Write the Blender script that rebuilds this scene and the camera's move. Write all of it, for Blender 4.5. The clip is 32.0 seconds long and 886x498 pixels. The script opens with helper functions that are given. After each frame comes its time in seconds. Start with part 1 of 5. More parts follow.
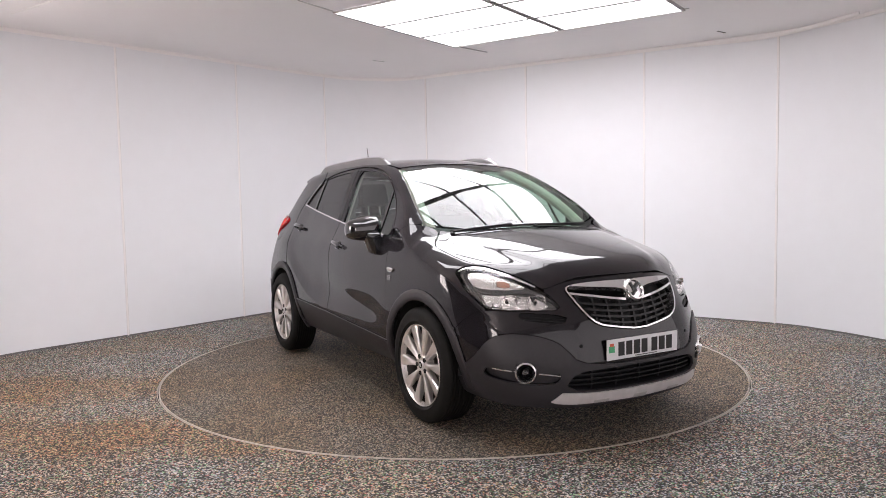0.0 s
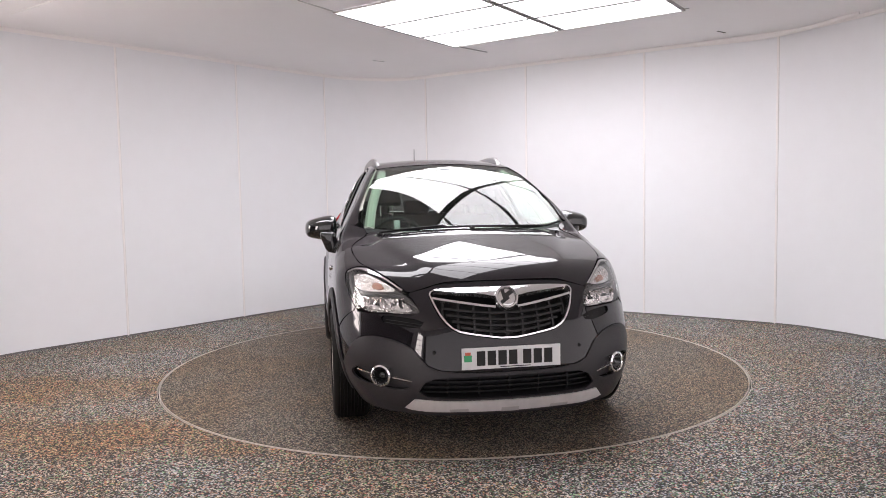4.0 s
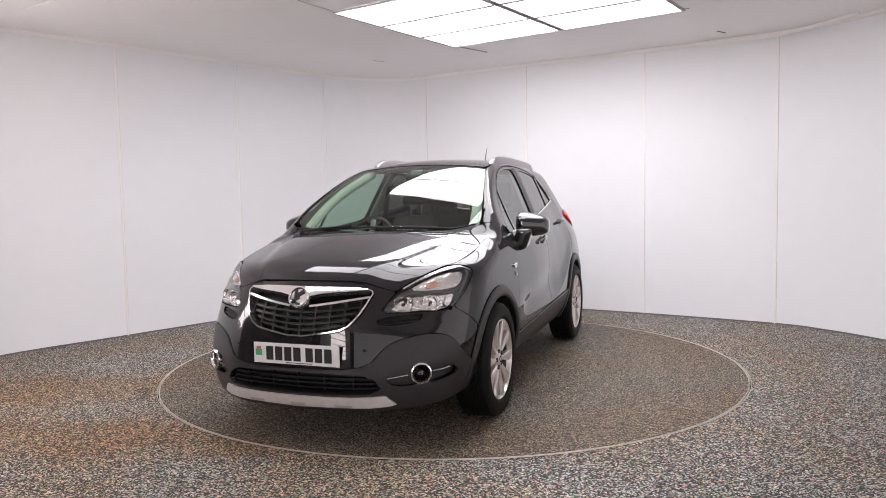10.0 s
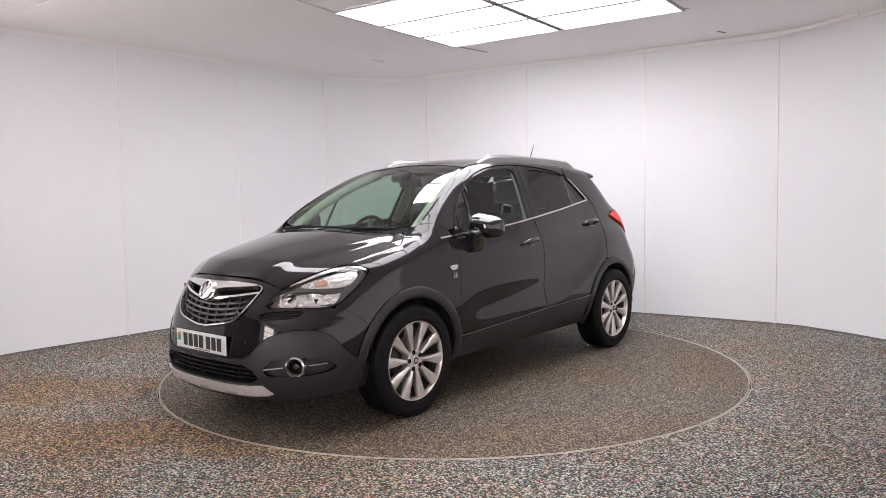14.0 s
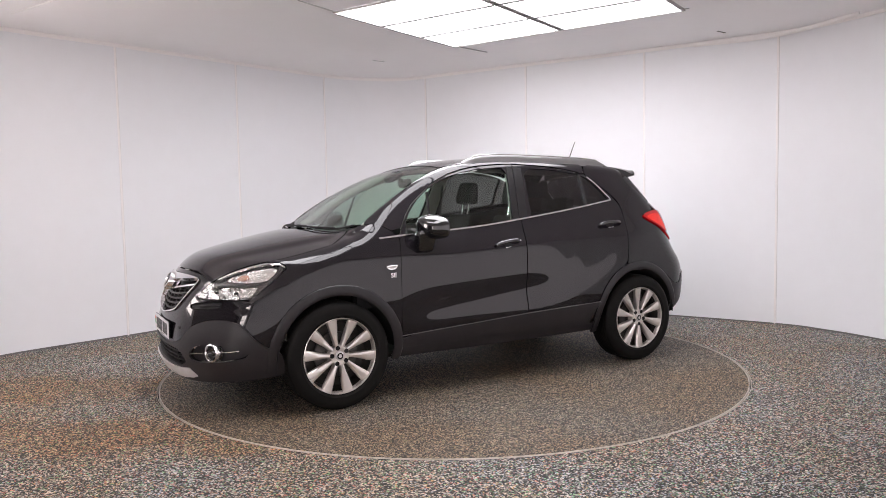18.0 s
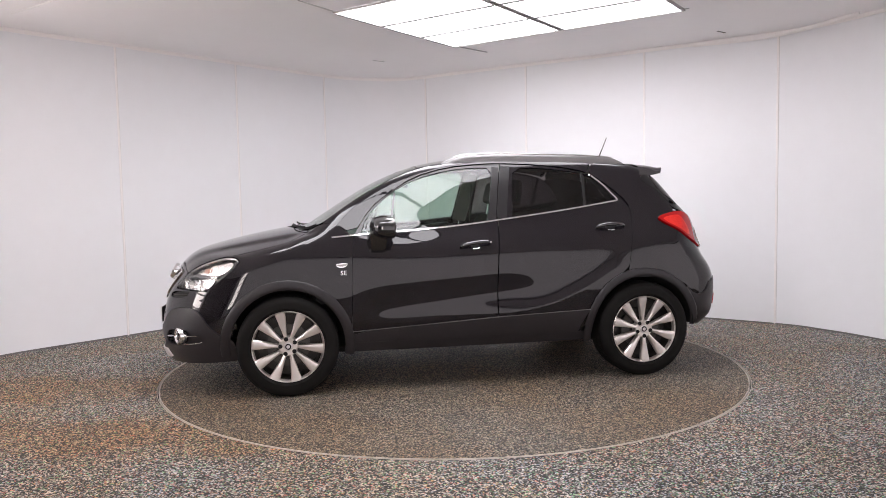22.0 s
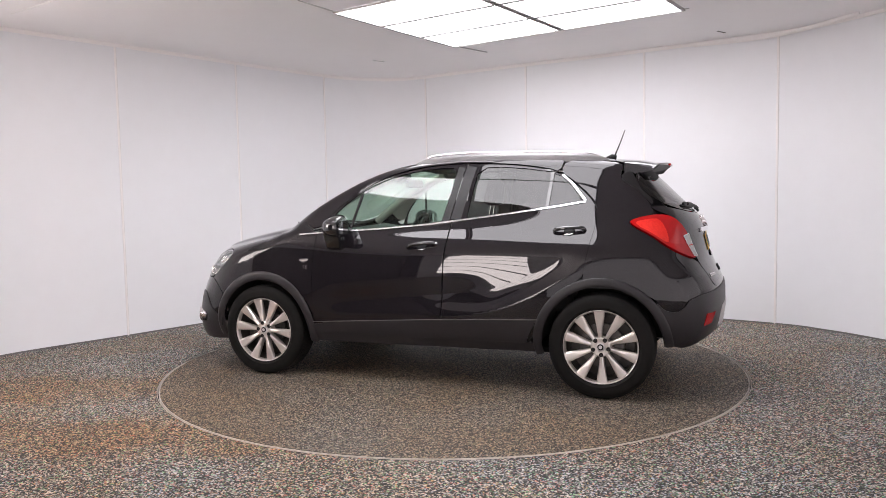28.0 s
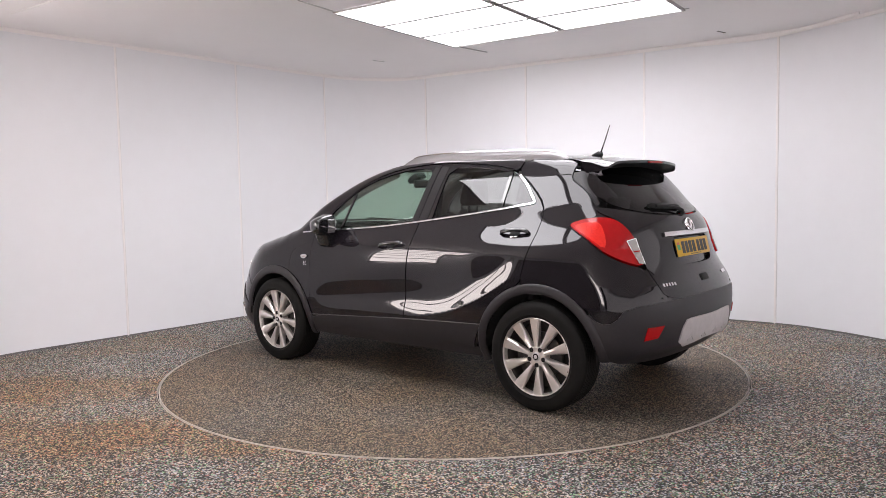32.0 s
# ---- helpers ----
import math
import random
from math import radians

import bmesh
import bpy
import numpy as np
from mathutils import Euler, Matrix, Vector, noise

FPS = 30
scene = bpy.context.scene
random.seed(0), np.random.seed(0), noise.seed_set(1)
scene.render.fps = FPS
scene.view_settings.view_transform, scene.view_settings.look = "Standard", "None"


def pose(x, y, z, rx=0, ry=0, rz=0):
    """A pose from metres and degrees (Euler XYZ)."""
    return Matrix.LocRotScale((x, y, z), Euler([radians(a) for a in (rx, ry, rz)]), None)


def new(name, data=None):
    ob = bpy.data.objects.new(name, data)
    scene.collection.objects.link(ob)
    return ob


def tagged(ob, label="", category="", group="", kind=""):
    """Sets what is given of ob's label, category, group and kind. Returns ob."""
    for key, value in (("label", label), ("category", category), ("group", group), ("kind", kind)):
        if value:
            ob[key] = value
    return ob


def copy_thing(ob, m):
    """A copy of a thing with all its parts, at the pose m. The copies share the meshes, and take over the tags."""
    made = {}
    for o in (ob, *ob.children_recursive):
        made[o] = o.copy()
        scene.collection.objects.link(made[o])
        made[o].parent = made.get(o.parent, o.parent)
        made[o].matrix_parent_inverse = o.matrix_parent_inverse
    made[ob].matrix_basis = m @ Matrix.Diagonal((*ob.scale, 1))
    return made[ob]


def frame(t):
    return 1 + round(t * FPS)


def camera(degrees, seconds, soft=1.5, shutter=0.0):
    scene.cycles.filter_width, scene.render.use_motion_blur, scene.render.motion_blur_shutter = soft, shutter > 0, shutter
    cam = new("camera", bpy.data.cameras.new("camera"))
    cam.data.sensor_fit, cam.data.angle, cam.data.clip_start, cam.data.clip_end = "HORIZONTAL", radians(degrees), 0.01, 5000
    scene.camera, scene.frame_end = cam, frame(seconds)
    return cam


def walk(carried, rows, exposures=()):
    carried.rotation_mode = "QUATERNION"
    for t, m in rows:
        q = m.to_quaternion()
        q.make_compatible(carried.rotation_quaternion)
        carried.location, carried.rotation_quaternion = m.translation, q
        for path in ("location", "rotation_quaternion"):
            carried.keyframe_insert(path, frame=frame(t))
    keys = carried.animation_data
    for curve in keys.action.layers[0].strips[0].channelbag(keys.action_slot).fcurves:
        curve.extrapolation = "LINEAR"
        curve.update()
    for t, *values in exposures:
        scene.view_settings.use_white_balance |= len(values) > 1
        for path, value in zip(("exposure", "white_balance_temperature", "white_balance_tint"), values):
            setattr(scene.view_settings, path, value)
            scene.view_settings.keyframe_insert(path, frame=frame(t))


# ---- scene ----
cam = camera(61.76, 32.0, soft=0.9)
EYE = (Matrix.Translation((0.0, -5.9082, 1.3311)) @ pose(0, 0, 0, 0, 0, 0.5931) @ pose(0, 0, 0, 86.0105) @ pose(0, 0, 0, 0, 0, -1.0489))
walk(cam, [(0.0, EYE), (32.0, EYE)], exposures=[(0.0, 0.0), (32.0, 0.0)])

# ---- light: the ceiling's light panels, and a closed studio round them ----
world = bpy.data.worlds.new("studio_dark")
scene.world = world
world.use_nodes = True
world.node_tree.nodes["Background"].inputs[0].default_value = (0.5, 0.5, 0.52, 1)
world.node_tree.nodes["Background"].inputs[1].default_value = 0.02
PANEL_GLOW = 9.15
# glow of the unseen fill sheet added behind and beside the camera
FILL_GLOW = 0.98
WALL_LIGHT_GLOW = 14.0


# ---- materials ----
def material(name, colour, rough=0.5, metal=0.0, coat=0.0, spec=0.5, grain=None, bump=None, emit=0.0, coat_rough=0.03):
    """A principled surface. grain: (scale, second colour, amount); bump: (scale, height)."""
    m = bpy.data.materials.new(name)
    m.use_nodes = True
    nt = m.node_tree
    b = nt.nodes["Principled BSDF"]
    b.inputs["Base Color"].default_value = (*colour, 1)
    b.inputs["Roughness"].default_value = rough
    b.inputs["Metallic"].default_value = metal
    b.inputs["Coat Weight"].default_value = coat
    b.inputs["Coat Roughness"].default_value = coat_rough
    b.inputs["Specular IOR Level"].default_value = spec
    co = nt.nodes.new("ShaderNodeTexCoord")
    if emit:
        b.inputs["Emission Color"].default_value = (*colour, 1)
        b.inputs["Emission Strength"].default_value = emit
    if grain:
        n = nt.nodes.new("ShaderNodeTexNoise")
        n.inputs["Scale"].default_value = grain[0]
        n.inputs["Detail"].default_value = 5
        nt.links.new(co.outputs["Object"], n.inputs["Vector"])
        big = nt.nodes.new("ShaderNodeTexNoise")
        big.inputs["Scale"].default_value = grain[0] * 0.09
        nt.links.new(co.outputs["Object"], big.inputs["Vector"])
        add = nt.nodes.new("ShaderNodeMath")
        add.operation = "MULTIPLY_ADD"
        add.inputs[1].default_value = 0.5
        half = nt.nodes.new("ShaderNodeMath")
        half.operation = "MULTIPLY"
        half.inputs[1].default_value = 0.5
        nt.links.new(big.outputs["Fac"], half.inputs[0])
        nt.links.new(n.outputs["Fac"], add.inputs[0])
        nt.links.new(half.outputs[0], add.inputs[2])
        r = nt.nodes.new("ShaderNodeMapRange")
        r.inputs["From Min"].default_value, r.inputs["From Max"].default_value = 0.3, 0.7
        r.inputs["To Max"].default_value = grain[2]
        nt.links.new(add.outputs[0], r.inputs["Value"])
        mx = nt.nodes.new("ShaderNodeMix")
        mx.data_type = "RGBA"
        mx.inputs[6].default_value, mx.inputs[7].default_value = (*colour, 1), (*grain[1], 1)
        nt.links.new(r.outputs[0], mx.inputs[0])
        nt.links.new(mx.outputs[2], b.inputs["Base Color"])
    if bump:
        n = nt.nodes.new("ShaderNodeTexNoise")
        n.inputs["Scale"].default_value = bump[0]
        n.inputs["Detail"].default_value = 4
        nt.links.new(co.outputs["Object"], n.inputs["Vector"])
        bp = nt.nodes.new("ShaderNodeBump")
        bp.inputs["Strength"].default_value = 0.5
        bp.inputs["Distance"].default_value = bump[1]
        nt.links.new(n.outputs["Fac"], bp.inputs["Height"])
        nt.links.new(bp.outputs[0], b.inputs["Normal"])
    return m


def glass(name, tint, gloss=0.075):
    """A thin pane: tinted see-through with a mirror gloss that grows towards grazing."""
    m = bpy.data.materials.new(name)
    m.use_nodes = True
    nt = m.node_tree
    nt.nodes.remove(nt.nodes["Principled BSDF"])
    t = nt.nodes.new("ShaderNodeBsdfTransparent")
    t.inputs[0].default_value = (*tint, 1)
    g = nt.nodes.new("ShaderNodeBsdfGlossy")
    g.inputs["Roughness"].default_value = 0.012
    lw = nt.nodes.new("ShaderNodeLayerWeight")
    lw.inputs["Blend"].default_value = 0.5
    pw = nt.nodes.new("ShaderNodeMath")
    pw.operation = "POWER"
    pw.inputs[1].default_value = 4.0
    nt.links.new(lw.outputs["Facing"], pw.inputs[0])
    f = nt.nodes.new("ShaderNodeMath")
    f.operation = "MULTIPLY_ADD"
    f.inputs[1].default_value, f.inputs[2].default_value = 0.90, gloss
    nt.links.new(pw.outputs[0], f.inputs[0])
    mx = nt.nodes.new("ShaderNodeMixShader")
    nt.links.new(f.outputs[0], mx.inputs[0])
    nt.links.new(t.outputs[0], mx.inputs[1])
    nt.links.new(g.outputs[0], mx.inputs[2])
    nt.links.new(mx.outputs[0], nt.nodes["Material Output"].inputs[0])
    return m


def speckle(name, dark, light, size, tints, stains=()):
    """Flecked safety flooring: fine granules of several greys with a few coloured ones, and broad worn patches."""
    m = bpy.data.materials.new(name)
    m.use_nodes = True
    nt = m.node_tree
    b = nt.nodes["Principled BSDF"]
    b.inputs["Roughness"].default_value = 0.62
    b.inputs["Specular IOR Level"].default_value = 0.35
    co = nt.nodes.new("ShaderNodeTexCoord")
    v = nt.nodes.new("ShaderNodeTexVoronoi")
    v.inputs["Scale"].default_value = 1 / size
    nt.links.new(co.outputs["Object"], v.inputs["Vector"])
    sep = nt.nodes.new("ShaderNodeSeparateColor")
    nt.links.new(v.outputs["Color"], sep.inputs[0])
    ramp = nt.nodes.new("ShaderNodeValToRGB")
    ramp.color_ramp.interpolation = "LINEAR"
    e = ramp.color_ramp.elements
    e[0].position, e[0].color = 0.0, (*dark, 1)
    e[1].position, e[1].color = 1.0, (*light, 1)
    for at, c in ((0.46, [0.9 * d + 0.02 * l for d, l in zip(dark, light)]), (0.58, [0.5 * d + 0.22 * l for d, l in zip(dark, light)]), (0.80, [0.2 * d + 0.62 * l for d, l in zip(dark, light)])):
        n = e.new(at)
        n.color = (*c, 1)
    nt.links.new(sep.outputs[0], ramp.inputs[0])
    hue = nt.nodes.new("ShaderNodeValToRGB")
    hue.color_ramp.interpolation = "CONSTANT"
    h = hue.color_ramp.elements
    h[0].position, h[0].color = 0.0, (1, 1, 1, 1)
    h[1].position, h[1].color = 0.62, (*tints[0], 1)
    for i, c in enumerate(tints[1:]):
        n = h.new(0.72 + 0.1 * i)
        n.color = (*c, 1)
    nt.links.new(sep.outputs[1], hue.inputs[0])
    mul = nt.nodes.new("ShaderNodeMix")
    mul.data_type, mul.blend_type = "RGBA", "MULTIPLY"
    mul.inputs[0].default_value = 1
    nt.links.new(ramp.outputs[0], mul.inputs[6])
    nt.links.new(hue.outputs[0], mul.inputs[7])
    big = nt.nodes.new("ShaderNodeTexNoise")
    big.inputs["Scale"].default_value = 0.9
    big.inputs["Detail"].default_value = 3
    nt.links.new(co.outputs["Object"], big.inputs["Vector"])
    wr = nt.nodes.new("ShaderNodeValToRGB")
    wr.color_ramp.elements[0].position, wr.color_ramp.elements[0].color = 0.40, (1.0, 0.88, 0.74, 1)
    wr.color_ramp.elements[1].position, wr.color_ramp.elements[1].color = 0.56, (1, 1, 1, 1)
    nt.links.new(big.outputs["Fac"], wr.inputs[0])
    mul2 = nt.nodes.new("ShaderNodeMix")
    mul2.data_type, mul2.blend_type = "RGBA", "MULTIPLY"
    mul2.inputs[0].default_value = 1
    nt.links.new(mul.outputs[2], mul2.inputs[6])
    nt.links.new(wr.outputs[0], mul2.inputs[7])
    last = mul2
    for at, reach, seed in stains:
        place = nt.nodes.new("ShaderNodeMapping")
        place.inputs["Location"].default_value = (-at[0] / reach[0], -at[1] / reach[1], 0)
        place.inputs["Scale"].default_value = (1 / reach[0], 1 / reach[1], 1)
        nt.links.new(co.outputs["Object"], place.inputs["Vector"])
        ball = nt.nodes.new("ShaderNodeTexGradient")
        ball.gradient_type = "SPHERICAL"
        nt.links.new(place.outputs[0], ball.inputs["Vector"])
        blot = nt.nodes.new("ShaderNodeTexNoise")
        blot.inputs["Scale"].default_value, blot.inputs["Detail"].default_value = seed, 6
        nt.links.new(co.outputs["Object"], blot.inputs["Vector"])
        edge = nt.nodes.new("ShaderNodeMath")
        edge.operation = "MULTIPLY"
        nt.links.new(ball.outputs["Fac"], edge.inputs[0])
        nt.links.new(blot.outputs["Fac"], edge.inputs[1])
        amount = nt.nodes.new("ShaderNodeMapRange")
        amount.inputs["From Min"].default_value, amount.inputs["From Max"].default_value = 0.06, 0.30
        amount.inputs["To Max"].default_value = 0.8
        nt.links.new(edge.outputs[0], amount.inputs["Value"])
        rust = nt.nodes.new("ShaderNodeMix")
        rust.data_type, rust.blend_type = "RGBA", "MULTIPLY"
        rust.inputs[7].default_value = (0.94, 0.66, 0.40, 1)
        nt.links.new(amount.outputs[0], rust.inputs[0])
        nt.links.new(last.outputs[2], rust.inputs[6])
        last = rust
    nt.links.new(last.outputs[2], b.inputs["Base Color"])
    bp = nt.nodes.new("ShaderNodeBump")
    bp.inputs["Strength"].default_value, bp.inputs["Distance"].default_value = 0.4, 0.002
    nt.links.new(sep.outputs[2], bp.inputs["Height"])
    nt.links.new(bp.outputs[0], b.inputs["Normal"])
    return m


FLOOR = speckle("flecked_floor", (0.005, 0.005, 0.005), (0.72, 0.67, 0.625), 0.0076, [(1.0, 0.42, 0.38), (0.40, 0.95, 0.54), (0.55, 0.72, 1.0), (1.0, 0.74, 0.38)],
                stains=[((-3.1, -0.66), (2.0, 0.62), 2.2), ((-2.0, -1.80), (2.4, 0.58), 2.7)])
TABLE = speckle("flecked_turntable", (0.012, 0.011, 0.010), (0.46, 0.39, 0.31), 0.0066, [(1.0, 0.74, 0.64), (0.74, 0.95, 0.76), (0.80, 0.84, 1.0), (1.0, 0.86, 0.62)])
WALL = material("white_wall_panel", (0.862, 0.868, 0.892), 0.62, spec=0.3, grain=(7, (0.835, 0.835, 0.855), 0.8), bump=(3.0, 0.003))
SEAM = material("white_joint_strip", (0.93, 0.905, 0.895), 0.35, grain=(12, (0.88, 0.85, 0.845), 0.6))
GAP = material("grey_joint_sealant", (0.66, 0.64, 0.635), 0.8, grain=(16, (0.74, 0.72, 0.71), 0.7))
BAR = material("dark_grey_bar", (0.14, 0.135, 0.13), 0.6, grain=(20, (0.20, 0.19, 0.19), 0.5))
JOINT = material("grey_joint_bar", (0.40, 0.385, 0.38), 0.6, grain=(20, (0.32, 0.31, 0.305), 0.5))
CEILING = material("white_ceiling_sheet", (0.935, 0.915, 0.92), 0.7, grain=(4, (0.91, 0.885, 0.89), 0.7), bump=(1.6, 0.01))
METAL_RING = material("worn_pale_ring", (0.66, 0.60, 0.54), 0.5, 0.1, grain=(30, (0.50, 0.45, 0.40), 0.8))
DIFFUSER = material("glowing_diffuser", (0.985, 0.955, 1.0), 0.5, emit=PANEL_GLOW * 1.15)
DIFFUSER_DIM = material("aged_glowing_diffuser", (0.985, 0.955, 1.0), 0.5, emit=PANEL_GLOW * 0.86)
FRAME = material("white_frame", (0.62, 0.6, 0.6), 0.5, grain=(20, (0.5, 0.49, 0.49), 0.5))
WARM = material("warm_glowing_diffuser", (1.0, 0.90, 0.88), 0.5, emit=WALL_LIGHT_GLOW)
# emissive fill, mirrored in the car's paint; no known source
FILL_SHEET = material("glowing_fill_sheet", (1.0, 0.94, 0.97), 0.8, emit=FILL_GLOW)


# ---- mesh tools ----
def mesh_object(name, verts, faces, mat, parent=None, label="", smooth=False):
    me = bpy.data.meshes.new(name)
    me.from_pydata([tuple(v) for v in verts], [], [tuple(f) for f in faces])
    if smooth:
        me.polygons.foreach_set("use_smooth", [True] * len(me.polygons))
    me.materials.append(mat)
    me.update()
    ob = new(name, me)
    ob.parent = parent
    if label:
        ob["label"] = label
    return ob


def part(name, bm, mat, parent, label="", smooth=True, angle=35):
    """Links a bmesh as one mesh under a thing or a part."""
    bmesh.ops.recalc_face_normals(bm, faces=bm.faces)
    me = bpy.data.meshes.new(name)
    if smooth:
        for f in bm.faces:
            f.smooth = True
        for e in bm.edges:
            if len(e.link_faces) == 2 and e.calc_face_angle(0) > radians(angle):
                e.smooth = False
    bm.to_mesh(me)
    bm.free()
    me.materials.append(mat)
    ob = new(name, me)
    ob.parent = parent
    if label:
        ob["label"] = label
    return ob


def spline(pts, n, closed=False):
    """A smooth line through points (Catmull-Rom), n steps between two of them."""
    p = [Vector(q) for q in pts]
    k = len(p)
    out = []
    for i in range(k if closed else k - 1):
        a, b, c, d = [p[(i + j) % k] if closed else p[min(max(i + j, 0), k - 1)] for j in (-1, 0, 1, 2)]
        for s in range(n):
            t = s / n
            out.append(0.5 * (2 * b + (c - a) * t + (2 * a - 5 * b + 4 * c - d) * t * t + (3 * b - a - 3 * c + d) * t ** 3))
    if not closed:
        out.append(p[-1])
    return out


def box(size, at=(0, 0, 0), bevel=0.0, seg=2, turn=None, taper=None):
    """A bevelled box in a new bmesh. taper: (x, y) scale of its top."""
    bm = bmesh.new()
    bmesh.ops.create_cube(bm, size=1)
    for v in bm.verts:
        k = taper if taper and v.co.z > 0 else (1, 1)
        v.co = Vector((v.co.x * size[0] * k[0], v.co.y * size[1] * k[1], v.co.z * size[2]))
    if bevel:
        bmesh.ops.bevel(bm, geom=bm.edges[:], offset=bevel, segments=seg, profile=0.6, affect="EDGES")
    m = Matrix.Translation(at) @ (turn if turn else Matrix.Identity(4))
    bmesh.ops.transform(bm, matrix=m, verts=bm.verts)
    return bm


def merged(*bms):
    out = bms[0]
    for b in bms[1:]:
        me = bpy.data.meshes.new("tmp")
        b.to_mesh(me)
        b.free()
        out.from_mesh(me)
        bpy.data.meshes.remove(me)
    return out


def tube(pts, radius, sides=10, flat=1.0, closed=False, up=(0, 0, 1)):
    """A rod along points; radius a number or one for each point; flat squeezes it sideways to up."""
    bm = bmesh.new()
    pts = [Vector(p) for p in pts]
    rings = []
    for i, p in enumerate(pts):
        a, b = (pts[i - 1], pts[(i + 1) % len(pts)]) if closed else (pts[max(i - 1, 0)], pts[min(i + 1, len(pts) - 1)])
        d = (b - a).normalized()
        s = d.cross(Vector(up))
        s = s.normalized() if s.length > 1e-5 else Vector((1, 0, 0))
        w = s.cross(d).normalized()
        r = radius if isinstance(radius, (int, float)) else radius[i]
        rings.append([bm.verts.new(p + s * math.cos(2 * math.pi * k / sides) * r * flat + w * math.sin(2 * math.pi * k / sides) * r) for k in range(sides)])
    for i in range(len(rings) if closed else len(rings) - 1):
        q, w = rings[i], rings[(i + 1) % len(rings)]
        for k in range(sides):
            bm.faces.new((q[k], q[(k + 1) % sides], w[(k + 1) % sides], w[k]))
    if not closed:
        bm.faces.new(rings[0][::-1])
        bm.faces.new(rings[-1])
    return bm


def lathe(profile, n=48, axis="y"):
    """A turned body: profile of (radius, along) round the axis."""
    bm = bmesh.new()
    rings = []
    for r, h in profile:
        ring = []
        for k in range(n):
            a = 2 * math.pi * k / n
            co = (r * math.cos(a), h, r * math.sin(a)) if axis == "y" else (r * math.cos(a), r * math.sin(a), h)
            ring.append(bm.verts.new(co))
        rings.append(ring)
    for a, b in zip(rings, rings[1:]):
        for k in range(n):
            bm.faces.new((a[k], a[(k + 1) % n], b[(k + 1) % n], b[k]))
    return bm


# ---- the studio ----
HEIGHT = 2.89
# the wall's line on the floor, from behind the camera round by its left to its right
LINE = [(-3.2, -6.9), (-4.05, -6.0), (-4.35, -4.6), (-4.42, -3.0), (-4.40, -1.4), (-4.28, -0.25), (-3.95, 0.57), (-3.25, 1.42), (-2.38, 2.50), (-1.98, 2.985), (-1.55, 3.46),
        (-1.22, 3.74), (-0.76, 3.89), (-0.40, 3.80), (-0.05, 3.58), (0.92, 2.98), (2.13, 2.26), (3.24, 1.49), (3.54, 1.12), (3.80, 0.58),
        (4.05, -0.3), (4.2, -1.6), (4.25, -3.0), (4.15, -4.6), (3.9, -6.0), (3.1, -6.9), (0.0, -7.1)]
SEAMS = [(-3.2, -6.9), (-4.08, -5.9), (-4.43, -2.0), (-4.36, -0.7), (-3.95, 0.18), (-3.25, 1.42), (-2.38, 2.50), (-1.55, 3.46), (-0.30, 3.74), (0.92, 2.98), (2.13, 2.26), (3.24, 1.49), (3.95, 0.1), (4.22, -1.4), (4.25, -3.0), (4.15, -4.6)]
ring = spline([(x, y, 0) for x, y in LINE], 10, closed=True)


def nearest(p):
    return min(range(len(ring)), key=lambda i: (ring[i].x - p[0]) ** 2 + (ring[i].y - p[1]) ** 2)


def outward(i):
    d = ring[(i + 1) % len(ring)] - ring[i - 1]
    return Vector((-d.y, d.x, 0)).normalized()


def wall_sheet(ids, z0, z1, thick, inset=0.0):
    """A standing sheet along the wall's line, with its thickness outwards."""
    verts, faces = [], []
    for i in ids:
        o = outward(i)
        a, b = ring[i] + o * inset, ring[i] + o * (inset + thick)
        verts += [(a.x, a.y, z0), (a.x, a.y, z1), (b.x, b.y, z1), (b.x, b.y, z0), (a.x, a.y, z0), (a.x, a.y, z1)]
    n = len(ids)
    for k in range(n - 1):
        q = 6 * k
        faces += [(q + 4, q + 10, q + 11, q + 5), (q + 1, q + 7, q + 8, q + 2), (q + 2, q + 8, q + 9, q + 3), (q + 3, q + 9, q + 6, q)]
    faces += [(0, 1, 2, 3), (6 * n - 3, 6 * n - 4, 6 * n - 5, 6 * n - 6)]
    return verts, faces


